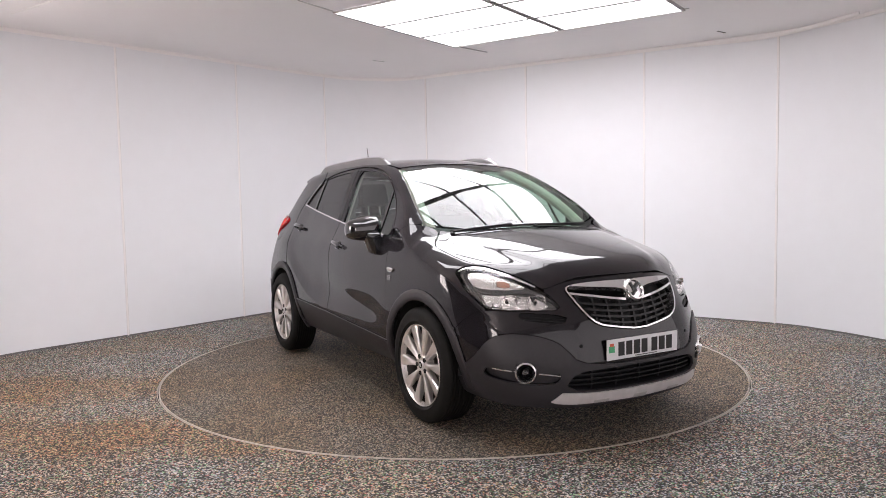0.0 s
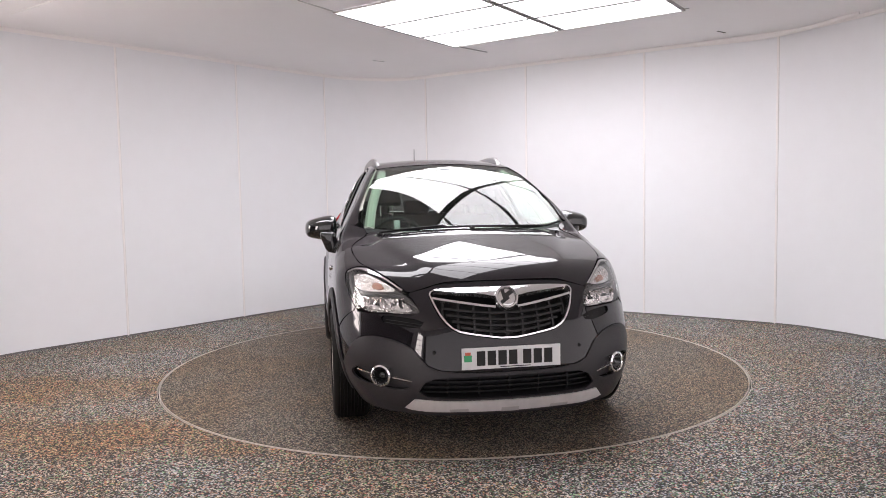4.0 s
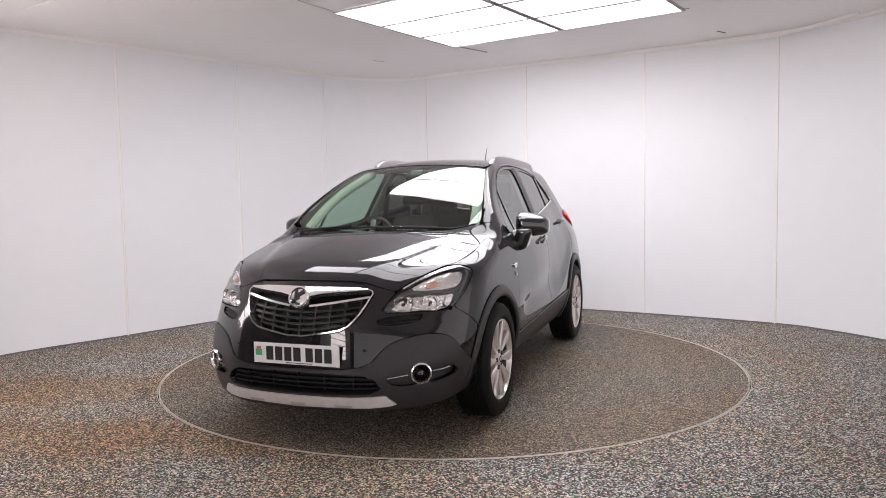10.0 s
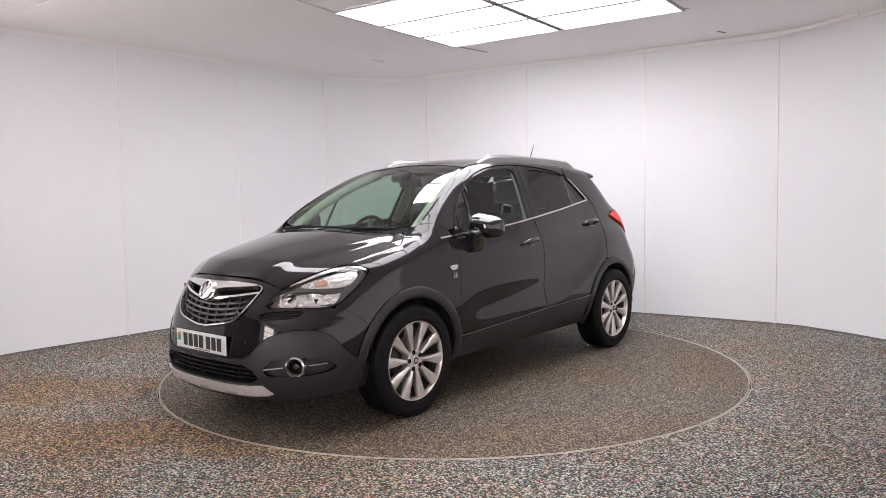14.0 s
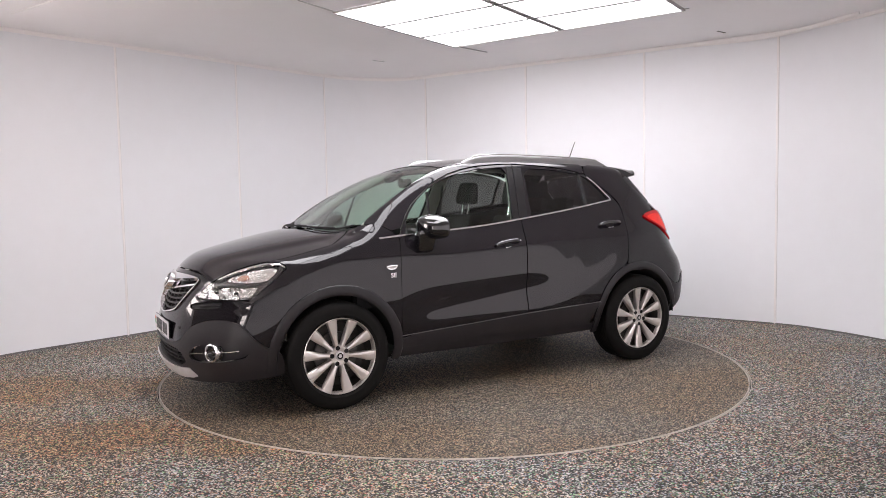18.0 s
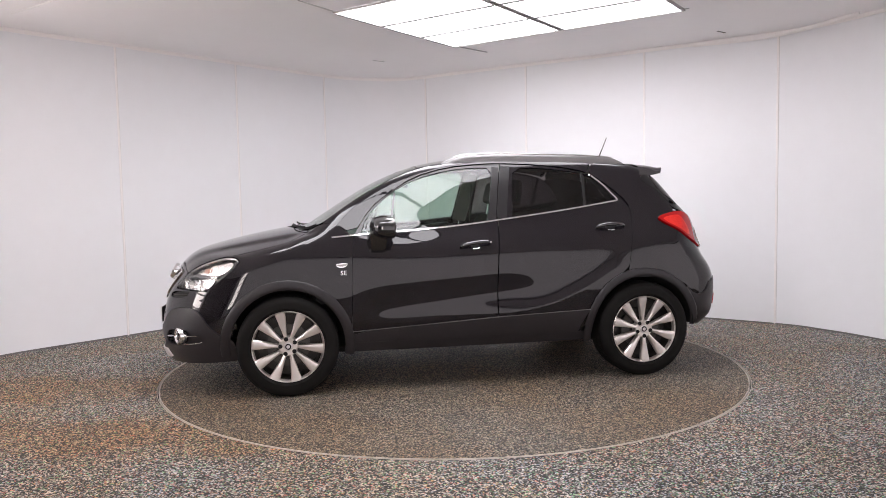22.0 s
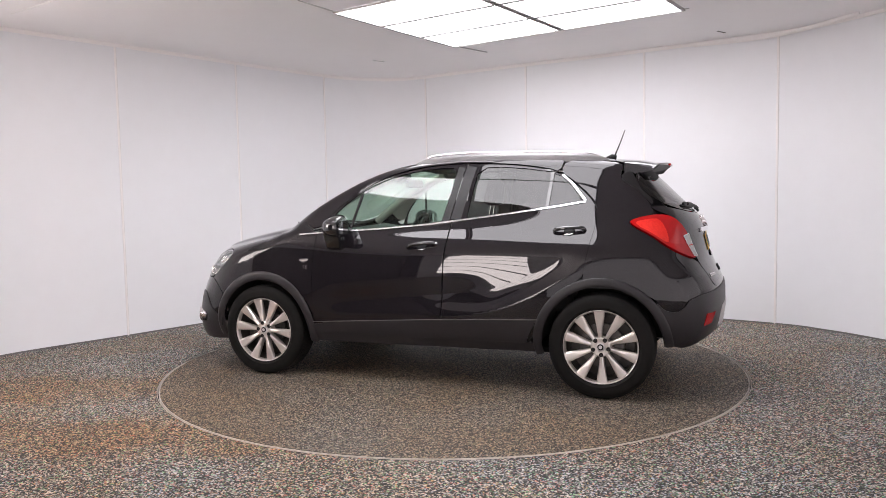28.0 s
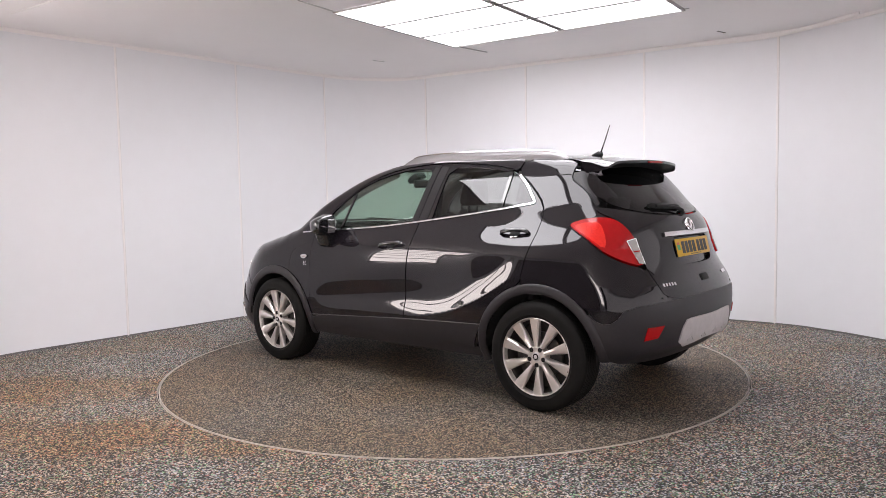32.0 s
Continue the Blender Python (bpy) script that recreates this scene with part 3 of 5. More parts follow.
def sheet(kind, outline, holes=(), res=0.032, gap=0.0022, lift=0.0, thick=0.014, rounds=2, shape=None):
    """A panel of the skin: points, their normals and faces, with a rolled-in rim. lift: how far it stands proud; shape: a function that moves its points."""
    k = np.array(SCALE[kind])
    loops = []
    for i, loop in enumerate([outline, *holes]):
        loop = chaikin(loop, rounds)
        loop = dense([(a * k[0], b * k[1]) for a, b in loop], res * 0.6)
        loops.append(shrunk(loop, gap if i == 0 else -gap))
    pts = [p for loop in loops for p in loop]
    edges, base = [], 0
    for loop in loops:
        n = len(loop)
        edges += [(base + j, base + (j + 1) % n) for j in range(n)]
        base += n
    lo, hi = np.min(loops[0], 0), np.max(loops[0], 0)
    gx, gy = np.meshgrid(np.arange(lo[0], hi[0], res), np.arange(lo[1], hi[1], res * 0.866))
    gx[1::2] += res / 2
    grid = np.stack([gx.ravel(), gy.ravel()], -1)
    if len(grid):
        ok = within(loops[0], grid)
        for h in loops[1:]:
            ok &= ~within(h, grid)
        grid = grid[ok]
    if len(grid):
        grid = grid[~near(pts, grid, res * 0.45)]
    flat, _, tris, *_ = delaunay_2d_cdt([Vector(p) for p in pts] + [Vector(p) for p in grid], edges, [], 0, 1e-6)
    flat = np.array([tuple(v) for v in flat])
    tris = np.array([t for t in tris if len(t) == 3])
    mid = flat[tris].mean(1)
    ok = within(loops[0], mid)
    for h in loops[1:]:
        ok &= ~within(h, mid)
    tris = tris[ok]
    uv = flat / k
    p = surface(kind, uv[:, 0], uv[:, 1])
    n = normals(p)
    p = p + n * lift
    if shape is not None:
        p, n = shape(p, n)
    face_n = np.cross(p[tris[:, 1]] - p[tris[:, 0]], p[tris[:, 2]] - p[tris[:, 0]])
    flip = np.sum(face_n * n[tris[:, 0]], 1) < 0
    tris[flip] = tris[flip][:, ::-1]
    # rim
    count = {}
    for t in tris:
        for a, b in ((t[0], t[1]), (t[1], t[2]), (t[2], t[0])):
            count[(a, b)] = 1
    rim = [(a, b) for a, b in count if (b, a) not in count]
    verts, nor, faces = [tuple(q) for q in p], [tuple(q) for q in n], [tuple(int(i) for i in t) for t in tris]
    if thick:
        for a, b in rim:
            side = np.cross(p[b] - p[a], n[a])
            side = side / (np.linalg.norm(side) + 1e-12)
            j = len(verts)
            verts += [tuple(p[a]), tuple(p[b]), tuple(p[b] - n[b] * thick), tuple(p[a] - n[a] * thick)]
            nor += [tuple(side)] * 4
            faces.append((j + 1, j, j + 3, j + 2))
    return verts, nor, faces


def panel(name, data, mat, parent, label="", mirror=False):
    verts, nor, faces = data
    if mirror:
        verts = [(x, -y, z) for x, y, z in verts]
        nor = [(x, -y, z) for x, y, z in nor]
        faces = [tuple(reversed(f)) for f in faces]
    ob = mesh_object(name, verts, faces, mat, parent, label, smooth=True)
    ob.data.normals_split_custom_set_from_vertices(nor)
    return ob


def both(name, data, mat, parent, label=""):
    return [panel(name, data, mat, parent, label, m) for m in (False, True)]


# ---- car materials ----
def paint_material():
    m = material("black_metallic_paint", (0.0080, 0.0062, 0.0086), 0.42, 0.0, coat=1.0, coat_rough=0.008, spec=0.05)
    nt = m.node_tree
    b = nt.nodes["Principled BSDF"]
    co = nt.nodes.new("ShaderNodeTexCoord")
    flake = nt.nodes.new("ShaderNodeTexVoronoi")
    flake.inputs["Scale"].default_value = 1400
    nt.links.new(co.outputs["Object"], flake.inputs["Vector"])
    r = nt.nodes.new("ShaderNodeMapRange")
    r.inputs["To Min"].default_value, r.inputs["To Max"].default_value = 0.3, 0.55
    nt.links.new(flake.outputs["Distance"], r.inputs["Value"])
    nt.links.new(r.outputs[0], b.inputs["Roughness"])
    return m


PAINT = paint_material()
CLAD = material("dark_grey_textured_plastic", (0.021, 0.019, 0.0215), 0.40, spec=0.40, grain=(60, (0.032, 0.029, 0.033), 0.7), bump=(900, 0.0004))
BLACK = material("black_plastic", (0.006, 0.006, 0.0065), 0.45, spec=0.22, grain=(40, (0.014, 0.014, 0.015), 0.7))
GRID = material("satin_black_grille_bars", (0.014, 0.0135, 0.014), 0.45, spec=0.4, grain=(60, (0.022, 0.021, 0.022), 0.6))
SATINBLACK = material("satin_black_trim", (0.010, 0.009, 0.010), 0.34, spec=0.35, grain=(50, (0.016, 0.015, 0.016), 0.6))
GLOSSBLACK = material("gloss_black_trim", (0.006, 0.006, 0.007), 0.08, coat=1.0)
WELL = material("wheel_well_felt", (0.008, 0.008, 0.008), 0.9, grain=(30, (0.014, 0.013, 0.012), 0.8))
RAIL = material("satin_grey_rail", (0.24, 0.23, 0.235), 0.35, 0.6, grain=(25, (0.20, 0.195, 0.20), 0.5))
CHROME = material("chrome", (0.84, 0.83, 0.84), 0.10, 0.95, coat=0.3, grain=(40, (0.80, 0.79, 0.80), 0.5))
SATIN = material("satin_silver_plastic", (0.70, 0.67, 0.68), 0.38, 0.3, grain=(25, (0.44, 0.43, 0.43), 0.5))
# darker copy of SATIN, carrying the shade of the skid plate's notches
NOTCH = material("shaded_satin_silver", (0.50, 0.48, 0.48), 0.45, 0.3, grain=(25, (0.40, 0.39, 0.39), 0.5))
ALLOY = material("silver_alloy", (0.78, 0.73, 0.70), 0.30, 0.72, coat=0.5, grain=(18, (0.62, 0.58, 0.555), 0.6))
# darker than ALLOY, so the gaps between the spokes read deep dark
ALLOY_DARK = material("dark_rim_alloy", (0.085, 0.075, 0.068), 0.45, 0.6, grain=(25, (0.03, 0.028, 0.026), 0.8))
RUBBER = material("tyre_rubber", (0.006, 0.0056, 0.0056), 0.6, spec=0.15, grain=(14, (0.012, 0.011, 0.010), 0.8), bump=(240, 0.0006))
SCREEN = glass("green_tinted_glass", (0.62, 0.78, 0.68))
SIDEGLASS = glass("side_glass", (0.60, 0.74, 0.66))
PRIVACY = glass("privacy_glass", (0.13, 0.12, 0.125), 0.055)
CLEAR = glass("clear_lens", (0.93, 0.94, 0.94))
MIRROR = material("mirror_glass", (0.85, 0.86, 0.87), 0.01, 1.0)
REFLECTOR = material("lamp_reflector", (0.95, 0.93, 0.92), 0.08, 1.0, coat=0.3, bump=(38, 0.020))
HOUSING = material("grey_lamp_housing", (0.20, 0.195, 0.195), 0.22, 0.5, grain=(50, (0.13, 0.127, 0.127), 0.6), bump=(50, 0.004))
SMOKED = material("satin_grey_lamp_bezel", (0.10, 0.097, 0.097), 0.3, 0.4, grain=(60, (0.07, 0.068, 0.068), 0.6))
AMBER = material("amber_bulb_cover", (0.62, 0.27, 0.17), 0.15, 0.4, coat=0.6, grain=(120, (0.72, 0.52, 0.44), 0.9), bump=(60, 0.01))
RED = material("red_lens", (0.52, 0.005, 0.008), 0.16, coat=0.35, spec=0.3, grain=(22, (0.33, 0.003, 0.005), 0.8))
REDBRIGHT = material("bright_red_lens", (0.90, 0.045, 0.030), 0.2, coat=0.2, spec=0.3, grain=(90, (0.66, 0.010, 0.010), 0.9))
LENSWHITE = material("pale_lens", (0.50, 0.47, 0.45), 0.15, coat=0.6, grain=(45, (0.36, 0.34, 0.33), 0.8))
SEAT = material("charcoal_seat_cloth", (0.028, 0.027, 0.028), 0.85, grain=(120, (0.05, 0.048, 0.048), 0.7), bump=(500, 0.001))
LINING = material("pale_headlining", (0.42, 0.40, 0.37), 0.9, grain=(200, (0.36, 0.34, 0.31), 0.6))
DASH = material("dark_dashboard", (0.045, 0.046, 0.048), 0.6, grain=(150, (0.06, 0.06, 0.062), 0.7), bump=(600, 0.0005))
PLATE_WHITE = material("white_plate", (0.74, 0.74, 0.75), 0.3, grain=(30, (0.66, 0.66, 0.67), 0.5))
PLATE_YELLOW = material("yellow_plate", (0.72, 0.42, 0.015), 0.3, grain=(30, (0.64, 0.37, 0.012), 0.5))
INK = material("black_plate_bars", (0.01, 0.01, 0.01), 0.4)
GREEN = material("green_plate_band", (0.06, 0.36, 0.16), 0.35)
REDMARK = material("red_plate_mark", (0.62, 0.13, 0.07), 0.35)
DISC = material("dark_brake_steel", (0.12, 0.112, 0.105), 0.42, 0.8, grain=(40, (0.07, 0.065, 0.06), 0.7))
STEEL = material("grey_steel", (0.35, 0.34, 0.33), 0.35, 0.9, grain=(40, (0.22, 0.2, 0.19), 0.7))

# ---- the car ----
car = tagged(new("car"), "black compact crossover car with grey cladding and silver alloy wheels", "car")
WHEEL = {"front": 1.2775, "rear": -1.2775}
AXLE = 0.343

door_front = [(0.841, 0.345), (0.841, 0.62), (0.837, 0.838), (0.826, 0.99), (0.815, 1.085, 1), (0.696, 1.26), (0.566, 1.358), (0.368, 1.477), (0.117, 1.545), (-0.134, 1.568), (-0.285, 1.570, 1),
              (-0.261, 1.404), (-0.222, 1.171), (-0.185, 0.812), (-0.176, 0.345, 1)]
door_rear = [(-0.180, 0.345, 1), (-0.189, 0.812), (-0.226, 1.171), (-0.265, 1.404), (-0.289, 1.570, 1), (-0.595, 1.556), (-0.881, 1.515), (-1.037, 1.441), (-1.175, 1.325), (-1.240, 1.235), (-1.232, 1.13),
             (-1.195, 0.98), (-1.160, 0.80, 1)] + arc(-1.2775, AXLE, 0.445, 74, 22, 8)[1:] + [(-0.84, 0.42), (-0.80, 0.345, 1)]
glass_front = [(0.765, 1.095, 1), (0.718, 1.202), (0.566, 1.348), (0.369, 1.456), (0.120, 1.521), (-0.088, 1.540), (-0.210, 1.536), (-0.190, 1.40), (-0.140, 1.157, 1), (0.222, 1.125)]
glass_rear = [(-0.333, 1.184, 1), (-0.355, 1.36), (-0.379, 1.536), (-0.630, 1.530), (-0.905, 1.492, 1), (-0.890, 1.246, 1)]
glass_quarter = [(-0.905, 1.247, 1), (-0.922, 1.485, 1), (-0.994, 1.450), (-1.060, 1.375), (-1.128, 1.296, 1)]


def build_body():
    # front wing, drawn round the car's length axis
    low = arc(WHEEL["front"], AXLE, 0.432, 36, 168, 12)
    edge = [(0.841, 0.45), (0.841, 0.62), (0.837, 0.838), (0.826, 0.99), (0.815, 1.085)]
    out = via("side", "roll", low) + via("side", "roll", edge)
    out += via("top", "roll", [(1.00, 0.725), (1.045, 0.692), (1.100, 0.626), (1.163, 0.677), (1.240, 0.738), (1.31, 0.750), (1.48, 0.739), (1.62, 0.712)])
    out += via("front", "roll", [(60.3, 0.951), (67.0, 0.950), (71.0, 0.922), (68.8, 0.886), (65.2, 0.833), (60.3, 0.777), (56.3, 0.733), (62, 0.69)])
    both("front_wing", sheet("roll", out, rounds=1, res=0.020, gap=0.001, thick=0.008), PAINT, car)
    # bonnet
    half = [(1.300, 0), (1.250, 0.20), (1.190, 0.40), (1.130, 0.56), (1.108, 0.618, 1), (1.17, 0.670), (1.245, 0.735), (1.31, 0.747), (1.48, 0.736), (1.63, 0.705), (1.70, 0.664)]
    half += via("front", "top", [(55.5, 0.936), (48.5, 0.908), (38.6, 0.847), (36.0, 0.829), (31.0, 0.852), (26.5, 0.874), (15, 0.888), (5, 0.891)])
    half += [(float(shoot("front", [0], [0.892])[0][0]), 0)]
    panel("bonnet", sheet("top", sym_y(half), res=0.022, rounds=1, gap=0.001, thick=0.008), PAINT, car)
    cowl = [(1.300, 0), (1.250, 0.20), (1.190, 0.40), (1.130, 0.56), (1.105, 0.625, 1), (1.045, 0.680, 1), (1.06, 0.60), (1.135, 0.40), (1.185, 0.20), (1.205, 0)]
    panel("cowl", sheet("top", sym_y(cowl), lift=-0.02), BLACK, car, "black plastic scuttle under the windscreen")
    # windscreen
    screen = [(1.215, 0), (1.19, 0.20), (1.14, 0.40), (1.07, 0.60), (1.03, 0.675), (0.965, 0.668), (0.65, 0.588), (0.345, 0.508), (0.322, 0.45), (0.310, 0.2), (0.308, 0)]
    panel("windscreen", sheet("top", sym_y(screen), thick=0.005, lift=-0.003), SCREEN, car, "green-tinted windscreen")
    # roof
    roof = [(0.300, 0), (0.302, 0.2), (0.315, 0.45), (0.330, 0.500), (0.18, 0.500), (-0.3, 0.500), (-0.9, 0.497), (-1.25, 0.488), (-1.380, 0.482, 1), (-1.385, 0.30), (-1.388, 0)]
    panel("roof", sheet("top", sym_y(roof), res=0.04), PAINT, car)
    # frame over the doors: windscreen pillar, roof edge and rear pillar
    top = [(1.00, 0.730), (1.03, 0.690), (0.965, 0.675), (0.65, 0.595), (0.345, 0.508), (0.18, 0.506), (-0.3, 0.506), (-0.9, 0.503), (-0.99, 0.501)]
    low = [(-0.965, 1.490), (-0.881, 1.519), (-0.595, 1.560), (-0.285, 1.574), (-0.134, 1.572), (0.117, 1.549), (0.368, 1.481), (0.566, 1.362), (0.696, 1.264), (0.818, 1.09)]
    both("pillar_frame", sheet("roll", via("top", "roll", top) + via("side", "roll", low), rounds=1, res=0.018), PAINT, car)
    # rear quarter
    out = via("side", "rear", [(-1.163, 0.80), (-1.199, 0.98), (-1.236, 1.13), (-1.244, 1.235), (-1.195, 1.320), (-1.055, 1.440), (-0.97, 1.485)])
    out += via("top", "rear", [(-1.00, 0.501), (-1.20, 0.493), (-1.375, 0.487)])
    out += [(64.2, 1.475), (64.7, 1.428), (61.0, 1.392), (57.0, 1.348), (54.3, 1.272), (53.6, 1.222), (54.3, 1.193), (59.7, 1.18), (65.3, 1.153), (63.1, 1.115), (57.8, 1.061), (52.3, 0.981), (44.7, 0.920), (37.4, 0.893),
            (34, 0.80), (31.8, 0.708), (47.1, 0.684), (50.4, 0.594), (54.6, 0.585), (58.5, 0.66)]
    out += via("side", "rear", arc(WHEEL["rear"], AXLE, 0.445, 130, 75, 6))
    both("rear_quarter", sheet("rear", out, rounds=1, res=0.021), PAINT, car)
    # tailgate
    half = [(0, 0.722), (13.7, 0.716), (31.0, 0.708), (34.0, 0.80), (37.0, 0.897), (38.7, 1.026), (42.6, 1.127), (47.8, 1.190), (53.5, 1.225), (54.2, 1.262), (42.8, 1.236), (25.8, 1.202), (12, 1.195), (0, 1.193)]
    recess = sym([(0, 1.062), (16, 1.062), (19.5, 1.05), (18.5, 0.93), (16.5, 0.895), (0, 0.89)])
    panel("tailgate", sheet("rear", sym(half), [recess], res=0.024), PAINT, car)
    panel("plate_recess", sheet("rear", [(a * 1.02, b) for a, b, *_ in recess], lift=-0.022, thick=0), PAINT, car)
    half = [(0, 1.199), (12, 1.201), (25.8, 1.208), (42.8, 1.242), (52, 1.300), (56.6, 1.382), (57.2, 1.45), (52, 1.490), (18.9, 1.515), (0, 1.52)]
    both("window_surround", sheet("rear", [(64.0, 1.472), (64.5, 1.430), (60.8, 1.394), (56.8, 1.350), (54.1, 1.274), (53.0, 1.262), (51.5, 1.285), (56.0, 1.372), (56.6, 1.44), (57.5, 1.49)], lift=-0.004, rounds=1, res=0.02), SATINBLACK, car, "satin black rear window surround")
    panel("rear_window", sheet("rear", sym(half), thick=0.005, lift=-0.002), PRIVACY, car, "dark privacy-tinted rear window")
    # front bumper skin and cladding
    split = [(0, 0.440), (14.6, 0.440), (25.1, 0.460), (29.1, 0.529), (32, 0.569), (37.9, 0.600), (45.4, 0.612), (51, 0.602), (54.7, 0.570), (58.5, 0.494), (63, 0.434), (67.5, 0.405)]
    up = [(68.8, 0.50), (67.5, 0.61), (62.0, 0.685), (55.8, 0.728), (48.6, 0.722), (39.8, 0.725), (29.6, 0.726), (33.0, 0.789), (37.0, 0.830), (31.5, 0.850), (26.5, 0.872), (15, 0.886), (0, 0.890)]
    grille = [(0, 0.862), (15.6, 0.862), (25.7, 0.852), (28.6, 0.833), (26.8, 0.79), (22.0, 0.695), (17.8, 0.642), (11.5, 0.622), (0, 0.597)]
    slot = [(28.2, 0.700), (43.7, 0.716), (44.5, 0.70), (42.5, 0.676), (29.5, 0.660)]
    panel("front_bumper", sheet("front", sym(split + up), [sym(grille), slot, [(-a, b) for a, b in slot]], rounds=1, res=0.024), PAINT, car)
    for m in (False, True):
        strip("side", smooth2([(-1.243, 1.240), (-1.234, 1.13), (-1.197, 0.98), (-1.164, 0.815)], 5), 0.030, -0.0035, PAINT, "seam_backing", car, "", m, 0.0)
        strip("rear", smooth2([(58.2, 0.640), (54.6, 0.583), (50.3, 0.592), (46.9, 0.682)], 5), 0.024, -0.0035, PAINT, "seam_backing", car, "", m, 0.0)
        strip("rear", smooth2([(46.9, 0.682), (31.5, 0.705), (13.7, 0.713), (0.0, 0.719)], 5), 0.030, -0.0035, PAINT, "seam_backing", car, "", m, 0.0)
        strip("rear", smooth2([(37.0, 0.885), (34.0, 0.800), (31.6, 0.715)], 5), 0.030, -0.0035, PAINT, "seam_backing", car, "", m, 0.0)
        strip("front", smooth2([(68.6, 0.47), (68.4, 0.54), (67.2, 0.612), (62.0, 0.686), (56.2, 0.729)], 5), 0.034, -0.0035, PAINT, "seam_backing", car, "", m, 0.0)
    low = [(68.5, 0.33), (69.0, 0.25), (60, 0.235), (45, 0.225), (30, 0.215), (0, 0.205)]
    intake = [(0, 0.418), (16.4, 0.416), (26.0, 0.411), (30.0, 0.322), (14.5, 0.308), (0, 0.306)]
    pocket = [(30.5, 0.390), (34.0, 0.452), (46.0, 0.462), (54.5, 0.430), (56.0, 0.392), (50, 0.366), (40, 0.352), (33.0, 0.352)]
    panel("bumper_cladding", sheet("front", sym(split + low), [sym(intake), pocket, [(-a, b) for a, b in pocket]], rounds=1, lift=0.006), CLAD, car, "dark grey textured lower bumper")
    half = [(0, 0.296), (16.6, 0.298), (30.6, 0.308, 1), (34.2, 0.258, 1), (31.3, 0.244), (15.1, 0.238), (0, 0.234)]
    panel("skid_plate", sheet("front", sym(half), lift=0.016, rounds=1), SATIN, car, "silver front skid plate")
    # notches laid on as thin sheets, their shade put into the grey
    for u in (-17, 0, 17):
        panel("skid_notch", sheet("front", [(u - 3, 0.236 + abs(u) * 0.0004, 1), (u - 3, 0.258, 1), (u + 3, 0.258, 1), (u + 3, 0.236 + abs(u) * 0.0004, 1)], lift=0.0175, thick=0.003, gap=0, rounds=0), NOTCH, car, "shallow skid plate notch, its shade a darker grey sheet")
    # rear bumper
    half = [(0, 0.716), (13.7, 0.710), (31.5, 0.702), (46.8, 0.680), (50.2, 0.590), (54.6, 0.581), (58.6, 0.655), (57.5, 0.55), (55.5, 0.45), (53, 0.34), (30, 0.33), (0, 0.34)]
    panel("rear_bumper", sheet("rear", sym(half), rounds=1, lift=0.006), CLAD, car, "dark grey textured rear bumper")
    half = [(0, 0.575), (16.6, 0.582), (22.5, 0.572), (25.7, 0.40), (6.0, 0.425), (0, 0.425)]
    panel("rear_skid_plate", sheet("rear", sym(half), lift=0.014, rounds=1), SATIN, car, "silver rear skid plate")
    # doors with their windows
    for front, out, holes in ((True, door_front, [glass_front]), (False, door_rear, [glass_rear, glass_quarter])):
        for m in (False, True):
            d = panel("front_door" if front else "rear_door", sheet("side", out, [shrunk(h, -0.004) for h in holes], rounds=1, res=0.015), PAINT, car, mirror=m)
            for h in holes:
                name = "quarter_pane" if h is glass_quarter else "door_glass"
                panel(name, sheet("side", shrunk(h, -0.008), lift=-0.006, thick=0.004, rounds=1), SIDEGLASS if front else PRIVACY, d, "" if front else "dark privacy glass", m)
    # sills and door cladding
    lower = [(0.84, 0.425), (0.32, 0.455), (-0.178, 0.484), (-0.56, 0.498), (-0.862, 0.507, 1), (-0.80, 0.40), (-0.78, 0.345, 1), (0.845, 0.345, 1)]
    both("door_cladding", sheet("side", lower, lift=0.008, rounds=1), CLAD, car, "dark grey lower door cladding")
    sill = [(0.87, 0.343, 1), (-0.87, 0.343, 1), (-0.88, 0.290), (-0.87, 0.272), (0.82, 0.268), (0.87, 0.285)]
    both("sill", sheet("side", sill, lift=0.0, rounds=1), CLAD, car)
    # wheel arch cladding
    for x, r0, a0, a1 in ((WHEEL["front"], 0.385, -8, 190), (WHEEL["rear"], 0.392, -10, 178)):
        ring_pts = arc(x, AXLE, 0.452, a0, a1, 22) + arc(x, AXLE, r0, a1, a0, 22)
        pts = [(a, b, 1) for a, b in ring_pts]
        
        def rolled(p, n, x=x, r0=r0):
            """Rounds the cladding's cross-section, with a soft crown and a turned-in inner lip."""
            d = p - np.array([x, 0, AXLE])
            d[:, 1] = 0
            r = np.linalg.norm(d, axis=1, keepdims=True)
            w = np.clip((r - r0) / (0.452 - r0), 0, 1)
            bend = (2 * w - 1) ** 3 * 1.1
            q = n + d / r * bend
            return p + n * 0.010 * (1 - (2 * w - 1) ** 4), q / np.linalg.norm(q, axis=1, keepdims=True)

        both("wheel_arch", sheet("side", pts, lift=0.006, thick=0.05, gap=0, rounds=1, res=0.012, shape=rolled), CLAD, car, "dark grey wheel arch cladding")


